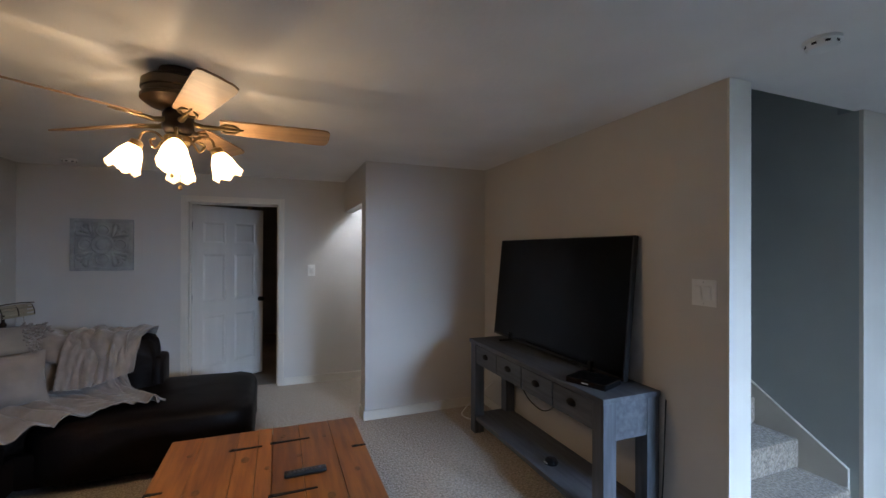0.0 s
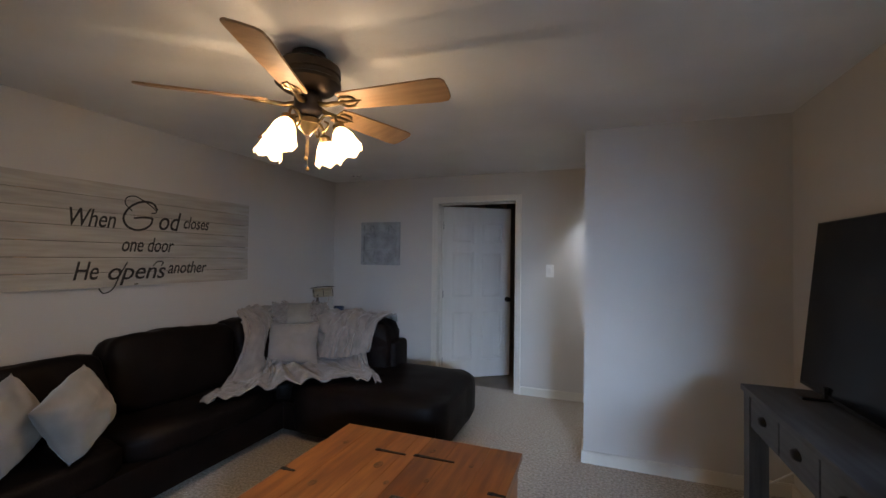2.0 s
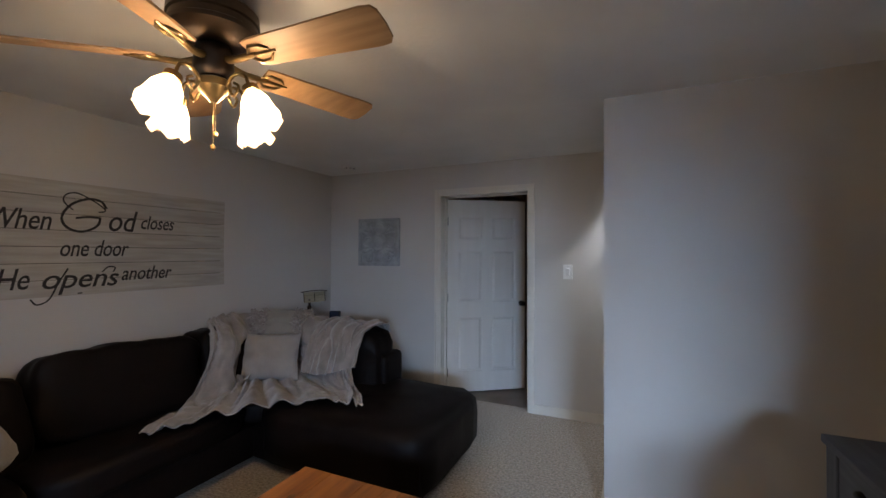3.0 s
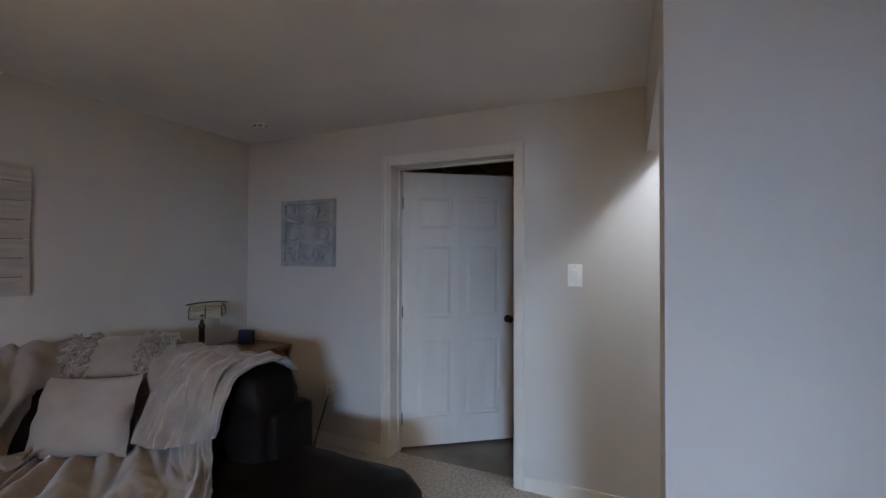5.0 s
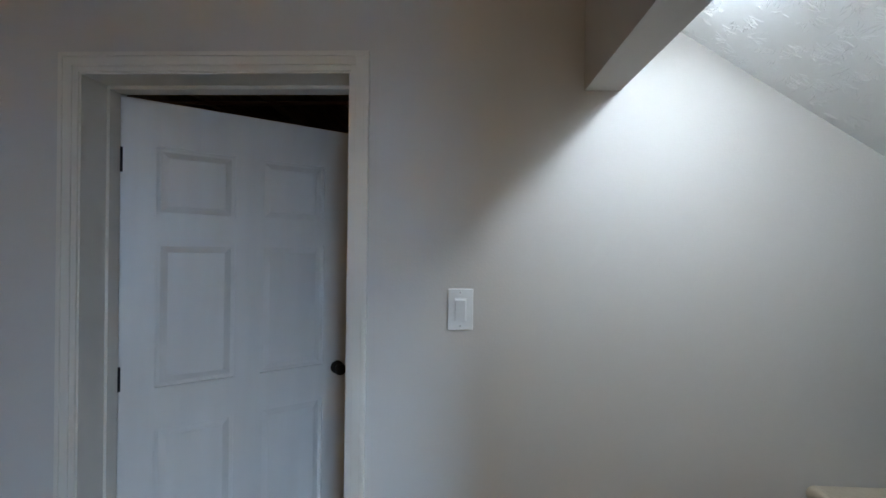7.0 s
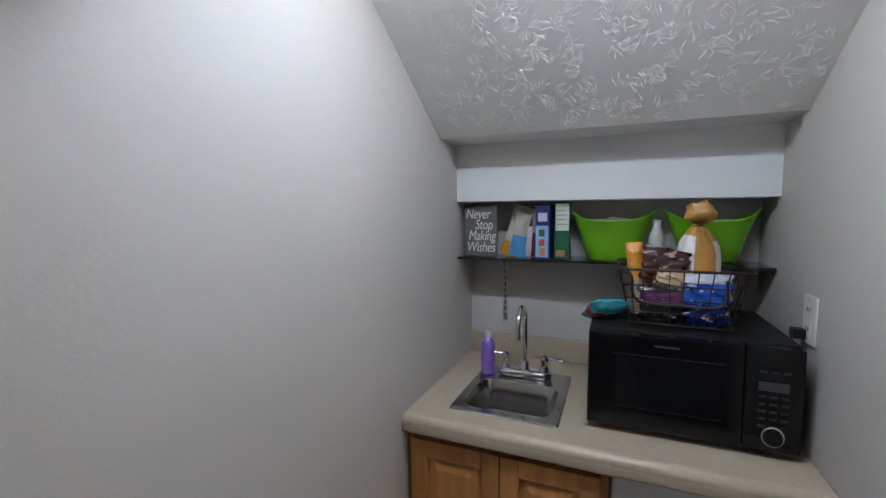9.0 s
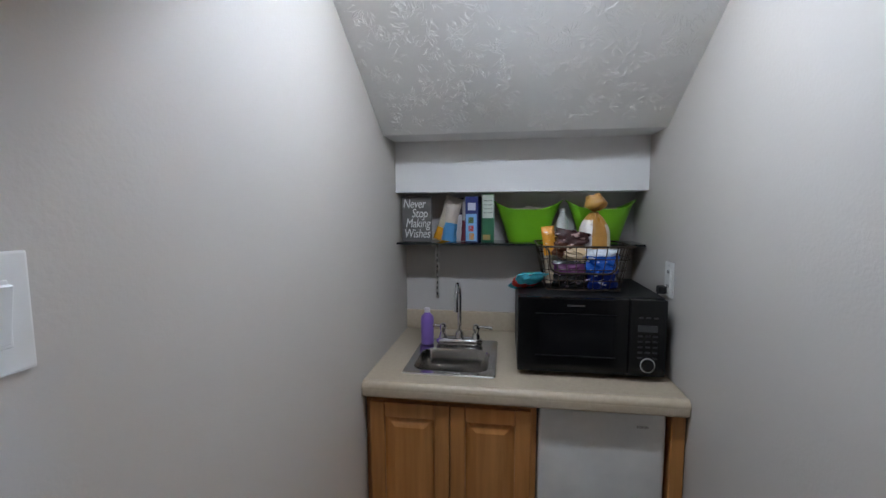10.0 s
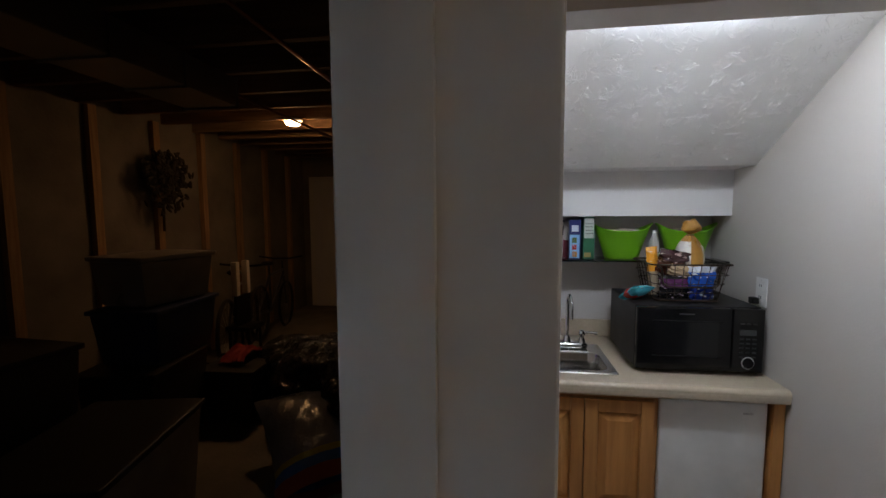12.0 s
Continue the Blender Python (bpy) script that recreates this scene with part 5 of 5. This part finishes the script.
def tub(y, scale, label):
    t = thing("plastic_tub", (2.13, y, SZ), label, "tub", "lime tubs on the shelf")
    n, bm = 40, bmesh.new()
    prof = [(0.085, 0.052, 0.001, 0), (0.092, 0.057, 0.01, 0), (0.115, 0.072, 0.09, 0.2), (0.140, 0.088, 0.160, 1), (0.146, 0.092, 0.163, 1), (0.146, 0.092, 0.157, 1)]
    rings = []
    for a, b, z, lift in prof:
        ring = []
        for i in range(n):
            t0 = 2 * math.pi * i / n
            up = lift * 0.045 * abs(math.sin(t0)) ** 4
            ring.append(bm.verts.new((2.13 + b * math.cos(t0), y + scale * a * math.sin(t0) * (1 + 0.12 * lift * abs(math.sin(t0)) ** 6), SZ + z + up)))
        rings.append(ring)
    for p, q in zip(rings, rings[1:]):
        for i in range(n):
            j = (i + 1) % n
            bm.faces.new((p[i], p[j], q[j], q[i]))
    bm.faces.new(rings[0][::-1])
    part("bucket", bm, GREEN, t, smooth=50)
    part("contents", blob(0.13, 0.20 * scale, 0.04, 3, 16, 10, Matrix.Translation((2.13, y, SZ + 0.150)), 0.014, 22, y), mat("packets", (0.52, 0.45, 0.38), (0.30, 0.25, 0.22), rough=0.4, scale=30), t, "packets heaped inside", 60)


tub(4.955, 1.10, "lime green oval plastic tub filled with packets")
tub(4.590, 1.06, "lime green oval plastic tub behind the bread bag")
jar = thing("water_bottle", (2.09, 4.785, SZ), "clear plastic bottle standing between the tubs", "bottle")
part("bottle", lathe([(0.028, 0.001), (0.03, 0.01), (0.03, 0.10), (0.014, 0.135), (0.012, 0.15)], 18, Matrix.Translation((2.07, 4.785, SZ))), mat("clear_plastic", (0.45, 0.45, 0.42), rough=0.15, bump=0), jar, smooth=40)
part("cap", lathe([(0.014, 0.15), (0.014, 0.165)], 14, Matrix.Translation((2.07, 4.785, SZ))), WHITEPLASTIC, jar)


def basket():
    b = thing("wire_basket", (1.87, 4.72, MT), "dark bronze wire basket of snacks on the microwave", "basket")
    x0, x1, y0, y1 = 1.745, 1.975, 4.575, 4.885
    wire = BRONZE

    def loop(e, z):
        return [(x0 - e, y0 - e, z), (x1 + e, y0 - e, z), (x1 + e, y1 + e, z), (x0 - e, y1 + e, z)]

    def bar(pts, r, closed=False):
        return tube(pts, r, 6, closed)

    def rounded(e, z, dip=0.0):
        pts, r = [], 0.03
        for cx, cy, st in ((x1 + e - r, y1 + e - r, 0), (x0 - e + r, y1 + e - r, 90), (x0 - e + r, y0 - e + r, 180), (x1 + e - r, y0 - e + r, 270)):
            for i in range(5):
                a = radians(st + 22.5 * i)
                pts.append((cx + r * math.cos(a), cy + r * math.sin(a), z))
        return pts
    for e, z, r in ((0.0, 0.006, 0.004), (0.008, 0.045, 0.0022), (0.018, 0.09, 0.0022), (0.030, 0.135, 0.0022), (0.040, 0.185, 0.0045)):
        part("hoop", bar(rounded(e, MT + z), r, True), wire, b, smooth=60)
    for k in range(9):
        y = y0 + 0.02 + (y1 - y0 - 0.04) * k / 8
        part("wire", bar([(x0 - 0.04, y0 - 0.04 + (y1 - y0 + 0.08) * (0.07 + 0.86 * k / 8), MT + 0.185), (x0, y, MT + 0.006), (x1, y, MT + 0.006), (x1 + 0.04, y0 - 0.04 + (y1 - y0 + 0.08) * (0.07 + 0.86 * k / 8), MT + 0.185)], 0.0018), wire, b)
    for k in range(5):
        x = x0 + 0.03 + (x1 - x0 - 0.06) * k / 4
        for ya, e in ((y0, -0.04), (y1, 0.04)):
            part("wire", bar([(x, ya, MT + 0.006), (x, ya + e, MT + 0.185)], 0.0018), wire, b)
    part("handle", bar(spline([(x0 - 0.036, y1 + 0.010, MT + 0.18), (x0 - 0.062, y1 + 0.0, MT + 0.165), (x0 - 0.060, y1 - 0.02, MT + 0.09), (x0 - 0.058, (y0 + y1) / 2, MT + 0.082), (x0 - 0.060, y0 + 0.05, MT + 0.09), (x0 - 0.060, y0 + 0.04, MT + 0.165)], 30), 0.005), wire, b, "thick bronze swing handle", 60)


basket()
G = "snacks in the wire basket"
pouch((1.86, 4.73, MT + 0.012), 0.20, 0.13, 0.10, (0, -6, 0), [(0, 0.55, (0.018, 0.014, 0.016)), (0.55, 1, (0.030, 0.015, 0.025))], "black foil crisps bag in the wire basket", 7, name="snack_bag", group=G, crumple=0.35, ink=(0.45, 0.42, 0.42))
pouch((1.80, 4.655, MT + 0.012), 0.15, 0.16, 0.09, (0, -8, 6), [(0, 0.45, (0.015, 0.035, 0.22)), (0.45, 0.85, (0.02, 0.11, 0.52)), (0.85, 1, (0.55, 0.58, 0.65))], "bright blue cookie packet in the wire basket", 8, name="snack_bag", group=G, crumple=0.35, ink=(0.62, 0.66, 0.75))
pouch((1.88, 4.60, MT + 0.012), 0.08, 0.15, 0.06, (0, 0, 20), [(0, 1, (0.50, 0.50, 0.52))], "white plastic snack packet in the wire basket", 9, name="snack_bag", group=G, crumple=0.35, ink=None)
pouch((1.88, 4.85, MT + 0.012), 0.06, 0.25, 0.045, (-6, -4, 0), [(0, 0.5, (0.36, 0.30, 0.22)), (0.5, 1, (0.72, 0.30, 0.03))], "orange cracker packet standing in the wire basket", 10, name="snack_bag", group=G, crumple=0.15, ink=(0.62, 0.50, 0.32))
pouch((1.85, 4.785, MT + 0.13), 0.15, 0.12, 0.09, (10, -14, -12), [(0, 0.6, (0.10, 0.035, 0.02)), (0.6, 1, (0.05, 0.02, 0.02))], "brown chocolate packet in the wire basket", 11, name="snack_bag", group=G, crumple=0.35, ink=(0.40, 0.25, 0.22))
pouch((1.82, 4.73, MT + 0.115), 0.17, 0.06, 0.07, (12, -24, 0), [(0, 1, (0.42, 0.30, 0.17))], "tan folded packet in the wire basket", 12, name="snack_bag", group=G, crumple=0.35, ink=(0.60, 0.45, 0.25))
pouch((1.79, 4.78, MT + 0.012), 0.16, 0.11, 0.05, (0, -6, 0), [(0, 0.5, (0.012, 0.012, 0.014)), (0.5, 0.9, (0.13, 0.035, 0.12)), (0.9, 1, (0.02, 0.02, 0.02))], "black and violet foil packet in the wire basket", 13, name="snack_bag", group=G, crumple=0.35, ink=(0.50, 0.40, 0.48))


def spline2(prof, n):
    return [(p.x, p.y) for p in spline([(r, z, 0) for r, z in prof], n)]


def bread():
    b = thing("bread_bag", (1.90, 4.665, MT + 0.10), "bag of sliced bread tied at the neck", "bread", G)
    crust = mat("bread_crust", (0.46, 0.235, 0.045), (0.34, 0.16, 0.03), rough=0.3, scale=14, bump=0.2, bscale=30)
    bag_print = mat("bag_print", (0.72, 0.68, 0.64), (0.40, 0.20, 0.16), rough=0.25, scale=34, bump=0.3, bscale=26, depth=0.006, contrast=(0.30, 0.42))
    prof = [(0.050, 0.10), (0.064, 0.115), (0.071, 0.17), (0.068, 0.225), (0.056, 0.265), (0.034, 0.298), (0.014, 0.318)]

    def film(grow, keep):
        bm = lathe([(r + grow, z) for r, z in spline2(prof, 22)], 44)
        bmesh.ops.delete(bm, geom=[f for f in bm.faces if len(f.verts) > 4 or not keep(math.atan2(f.calc_center_median().y, -f.calc_center_median().x), f.calc_center_median().z)], context="FACES")
        for v in bm.verts:
            a = math.atan2(v.co.y, v.co.x)
            crease = 0.0035 * math.sin(11 * a + 3 * noise.noise(v.co * 20)) * max(0, (v.co.z - 0.2) / 0.1) + 0.004 * noise.noise(v.co * 34)
            v.co.x += crease * math.cos(a)
            v.co.y += crease * math.sin(a)
        bmesh.ops.transform(bm, matrix=Matrix.Translation((1.90, 4.665, MT)), verts=bm.verts)
        return bm
    part("loaf", film(0.0, lambda a, z: True), crust, b, smooth=60)
    part("label", film(0.002, lambda a, z: 0.25 < a < 2.2 and z < 0.285), bag_print, b, "white printed film", 60)
    part("label", film(0.002, lambda a, z: -2.2 < a < -0.75 and z < 0.27), bag_print, b, "white printed film", 60)
    neck = blob(0.060, 0.090, 0.064, 2.4, 24, 18, Matrix.Translation((1.90, 4.66, MT + 0.352)), 0.020, 34, 2.0)
    for v in neck.verts:
        if v.co.z > MT + 0.372:
            v.co += Vector((0, 0.02, 0.018)) * noise.noise(v.co * 50) + Vector((0, 0, 0.5 * (v.co.z - MT - 0.372)))
        elif v.co.z < MT + 0.34:
            k = max(0.25, (v.co.z - MT - 0.305) / 0.035)
            v.co.x, v.co.y = 1.90 + (v.co.x - 1.90) * k, 4.665 + (v.co.y - 4.665) * k
    part("neck", neck, crust, b, "gathered bag end above the tie", 60)
    part("tie", tube([(1.90 + 0.017 * math.cos(a * 0.5), 4.665 + 0.017 * math.sin(a * 0.5), MT + 0.318) for a in range(13)], 0.004, 6, True), BRASS, b)


bread()
pk = pouch((1.84, 4.985, MT + 0.004), 0.15, 0.12, 0.05, (0, -58, 24), [(0, 0.28, (0.08, 0.48, 0.60)), (0.28, 0.55, (0.55, 0.06, 0.05)), (0.55, 1, (0.08, 0.50, 0.62))], "teal and red snack packet lying on the microwave", 15, name="snack_packet", group=G, crumple=0.3)



PLACE.pop()
CZ, PY1, W = 0.785, 4.385, 5.50


def alcove_light():
    l = thing("ceiling_light", (1.075, 4.9, 2.18), "lit white wraparound fluorescent light on the sloped ceiling", "ceiling light")
    m = Matrix.Translation((SX0, 4.96, SZ0)) @ Matrix.Rotation(math.atan2(SZ0 - SZ1, SX1 - SX0), 4, "Y")
    part("housing", box(0.105, 0.290, -0.225, 0.225, -0.018, -0.001, 0.004, 1, m), WHITEPLASTIC, l)
    part("diffuser", box(0.095, 0.300, -0.235, 0.235, -0.054, -0.0185, 0.016, 3, m), DIFFUSER, l, "softly glowing acrylic diffuser", 40)
    part("tube_lens", tube([m @ Vector((0.192, -0.215, -0.058)), m @ Vector((0.192, 0.215, -0.058))], 0.024, 20), GLOWPANEL, l, "bright strip over the fluorescent tube", 40)


alcove_light()


# ================= UNFINISHED BASEMENT =================
def bulb_lamp():
    x, y = 3.36, 7.42
    b = thing("basement_light", (x, y, 2.36), "small lit round flush light under the joists", "light")
    part("base", lathe([(0.085, 2.359), (0.088, 2.345), (0.074, 2.338)], 24, Matrix.Translation((x, y, 0))), WHITEPLASTIC, b, smooth=40)
    part("dome", lathe([(0.072, 2.340), (0.068, 2.322), (0.050, 2.308), (0.0, 2.302)], 24, Matrix.Translation((x, y, 0))), BULB, b, "glowing frosted dome", 60)


bulb_lamp()
dr = tagged(new("door_2"), "closed white door at the far end of the basement", "door", kind="structure")
part("leaf", box(6.155, 6.195, 7.75, 8.55, 0.0, 2.03), DOORP, dr)
for y0, y1 in ((7.83, 8.12), (8.18, 8.47)):
    for z0, z1 in ((0.2, 0.8), (0.95, 1.5), (1.6, 1.9)):
        part("panel", box(6.149, 6.1545, y0, y1, z0, z1, 0.002), DOORP, dr)
structure("casing_far", joined(box(6.17, 6.198, 7.67, 7.745, 0, 2.1), box(6.17, 6.198, 8.555, 8.63, 0, 2.1), box(6.17, 6.198, 7.745, 8.555, 2.035, 2.1)), TRIM, "white casing of the far basement door")
for y, z in ((6.6, 2.33), (7.3, 2.30)):
    tagged(part("copper_pipe", tube([(-2.9, y, z), (6.15, y, z)], 0.012, 8), mat("copper", (0.35, 0.17, 0.09), rough=0.3, metal=1.0, bump=0.05), smooth=60), "dull copper pipe run under the joists", "pipe")
GALV = mat("galvanised_sheet", (0.38, 0.37, 0.35), rough=0.35, metal=0.9)
duct = thing("air_duct", (1.55, 7.37, 2.18), "galvanised sheet metal duct under the joists", "duct")
for x in (0.9, 1.335, 1.77):
    part("duct_section", box(x, x + 0.43, 7.2, 7.55, 2.18, 2.355, 0.006), GALV, duct)
    part("flange", box(x + 0.425, x + 0.44, 7.19, 7.56, 2.17, 2.357), GALV, duct)


def wreath():
    w = thing("wreath", (3.22, 8.65, 1.89), "dark dried bouquet hanging on the furring strip", "wreath")
    rnd = random.Random(11)
    dark = mat("dried_leaves", (0.03, 0.022, 0.014), (0.018, 0.013, 0.009), rough=0.9)
    bits = []
    for k in range(380):
        a, r = rnd.uniform(0, 6.28), rnd.uniform(0, 0.21) ** 0.9
        p = Vector((3.22 + r * math.cos(a) * 1.1, 8.64 - rnd.uniform(0, 0.10), 1.89 + r * math.sin(a) * 0.8 - (0.2 if rnd.random() < 0.2 else 0)))
        bits.append(blob(0.07, 0.02, 0.035, 2, 6, 4, Matrix.Translation(p) @ Matrix.Rotation(rnd.uniform(0, 6), 4, "Y") @ Matrix.Rotation(rnd.uniform(-1, 1), 4, "X")))
    tagged(part("leaves", joined(*bits), dark, w), kind="stuff")
    part("nail", tube([(3.22, 8.60, 1.97), (3.22, 8.752, 1.97)], 0.006, 6), STEEL, w)
    part("stem", tube([(3.22, 8.66, 1.65), (3.23, 8.67, 1.35)], 0.012, 6), dark, w)


wreath()


def storage_tub(x, y, z, w, d, h, body, lid, label, turn=0):
    t = thing("storage_bin", (x, y, z), label, "storage bin", "basement bins")
    m = pose(x, y, z, 0, 0, turn)
    bm = bmesh.new()
    add_box(bm, -w / 2, w / 2, -d / 2, d / 2, 0.001, h)
    for v in bm.verts:
        if v.co.z < h / 2:
            v.co.x *= 0.86
            v.co.y *= 0.86
    bevelled(bm, 0.015, 2)
    bmesh.ops.transform(bm, matrix=m, verts=bm.verts)
    part("bin", bm, body, t, smooth=40)
    part("lid", box(-w / 2 - 0.015, w / 2 + 0.015, -d / 2 - 0.015, d / 2 + 0.015, h + 0.001, h + 0.03, 0.008, 2, m), lid, t)


CLEARBIN = mat("cloudy_plastic", (0.32, 0.29, 0.26), (0.22, 0.19, 0.17), rough=0.3, scale=5)
BLUEBIN = mat("blue_plastic", (0.03, 0.05, 0.12), rough=0.4)
DARKBIN = mat("dark_tote", (0.03, 0.03, 0.032), rough=0.45)
storage_tub(2.05, 7.8, 0, 0.6, 0.45, 0.55, DARKBIN, DARKBIN, "dark lidded tote on the basement floor", 10)
storage_tub(2.14, 7.78, 0.585, 0.6, 0.42, 0.32, BLUEBIN, BLUEBIN, "blue plastic bin stacked on a tote", 5)
storage_tub(2.16, 7.8, 0.94, 0.55, 0.40, 0.28, CLEARBIN, CLEARBIN, "cloudy clear plastic bin on top of the stack", -6)
storage_tub(1.15, 7.2, 0, 0.7, 0.5, 0.55, CLEARBIN, DARKBIN, "cloudy clear bin with a dark lid", 12)
storage_tub(1.1, 7.85, 0, 0.7, 0.5, 0.85, DARKBIN, DARKBIN, "tall dark tote against the concrete wall", -4)
tagged(part("red_cloth", cloth([[(2.45, 7.4, 0.42), (2.6, 7.42, 0.45), (2.75, 7.4, 0.40)], [(2.45, 7.6, 0.40), (2.6, 7.6, 0.46), (2.75, 7.58, 0.41)]], 20, 14, 0.03, 0.006, 3), mat("red_fabric", (0.30, 0.03, 0.03), rough=0.9), smooth=60), "crumpled red cloth on a dark box", "cloth")
storage_tub(2.6, 7.5, 0, 0.5, 0.4, 0.36, DARKBIN, DARKBIN, "low dark tote under a red cloth", 3)


def bicycle(x, y, turn, col):
    b = thing("bicycle", (x, y, 0), "dark bicycle standing against the basement wall", "bicycle", "bicycles")
    m = pose(x, y, 0, 0, 6, turn)
    for wx in (-0.5, 0.5):
        c = Vector((wx, 0, 0.33))
        w = part("wheel", tube([m @ (c + Vector((0.30 * math.cos(2 * math.pi * i / 32), 0, 0.30 * math.sin(2 * math.pi * i / 32)))) for i in range(32)], 0.020, 8, True), BLACKMATTE, b, smooth=60)
        part("spokes", joined(*[tube([m @ c, m @ (c + Vector((0.29 * math.cos(math.pi * i / 7), 0, 0.29 * math.sin(math.pi * i / 7))))], 0.002, 4) for i in range(14)]), STEEL, w)
    tubes = (((-0.5, 0, 0.33), (-0.12, 0, 0.30)), ((-0.5, 0, 0.33), (-0.18, 0, 0.75)), ((-0.12, 0, 0.30), (-0.20, 0, 0.86)), ((-0.12, 0, 0.30), (0.34, 0, 0.74)), ((-0.18, 0, 0.74), (0.33, 0, 0.80)), ((0.5, 0, 0.33), (0.31, 0, 0.92)))
    for p, q in tubes:
        part("frame_tube", tube([m @ Vector(p), m @ Vector(q)], 0.016, 8), col, b, smooth=60)
    part("saddle", blob(0.25, 0.13, 0.06, 2.5, 14, 8, m @ Matrix.Translation((-0.22, 0, 0.89))), BLACKMATTE, b, smooth=60)
    part("handlebar", tube([m @ Vector(p) for p in ((0.27, -0.28, 0.98), (0.31, -0.1, 0.95), (0.31, 0.1, 0.95), (0.27, 0.28, 0.98))], 0.013, 8), BLACKMATTE, b, smooth=60)


bicycle(3.75, 8.3, 20, mat("dark_frame", (0.04, 0.04, 0.045), rough=0.3))
bicycle(4.55, 8.38, 12, mat("dark_frame", (0.04, 0.04, 0.045), rough=0.3))


def rack():
    r = thing("exercise_seat", (3.35, 8.0, 0), "exercise bench with two pale padded uprights", "exercise bench")
    pad = mat("pale_pad", (0.80, 0.70, 0.60), rough=0.5)
    for x in (3.27, 3.43):
        part("upright", box(x - 0.026, x + 0.026, 7.97, 8.03, 0.74, 1.06, 0.012, 2, Matrix.Rotation(0, 4, "X")), pad, r, "pale padded upright", 40)
    part("frame", box(3.25, 3.45, 7.985, 8.015, 0.45, 0.739, 0.006, 2), BLACKMATTE, r)
    part("seat", box(3.25, 3.50, 7.87, 8.12, 0.40, 0.449, 0.012, 2), BLACKMATTE, r, smooth=40)
    for x in (3.28, 3.47):
        for y in (7.90, 8.09):
            part("leg", tube([(x, y, 0), (x, y, 0.41)], 0.014, 8), BLACKMATTE, r)


rack()


def trash_bag(x, y, s, seed):
    tagged(part("rubbish_bag", blob(0.75 * s, 0.6 * s, 0.5 * s, 2.4, 36, 26, Matrix.Translation((x, y, 0.22 * s)), 0.07, 9, seed), mat("black_bag_film", (0.010, 0.010, 0.011), rough=0.10, bump=1.0, bscale=11, depth=0.05), smooth=70), "shiny black plastic rubbish bag on the concrete", "bag", "rubbish bags")


trash_bag(2.9, 7.25, 1.0, 1.0)
trash_bag(2.65, 6.85, 1.15, 2.3)
trash_bag(2.35, 6.42, 1.0, 4.1)
trash_bag(2.75, 7.75, 0.7, 6.4)
pouch((1.70, 6.42, 0.06), 0.55, 0.75, 0.22, (0, 70, 40), [(0, 0.12, (0.16, 0.04, 0.03)), (0.12, 0.20, (0.03, 0.08, 0.22)), (0.20, 0.25, (0.22, 0.20, 0.04)), (0.25, 1.0, (0.10, 0.11, 0.14))], "large printed pet food sack lying on the floor", 21, name="pet_food_sack", group="basement sacks")
tagged(part("cardboard_sheet", box(-0.4, 0.4, -0.25, 0.25, 0.001, 0.008, m=pose(0.9, 6.3, -0.012, 0, 0, 8)), mat("cardboard", (0.28, 0.19, 0.11), (0.22, 0.15, 0.08), rough=0.85)), "flat brown cardboard sheet on the concrete", "cardboard")
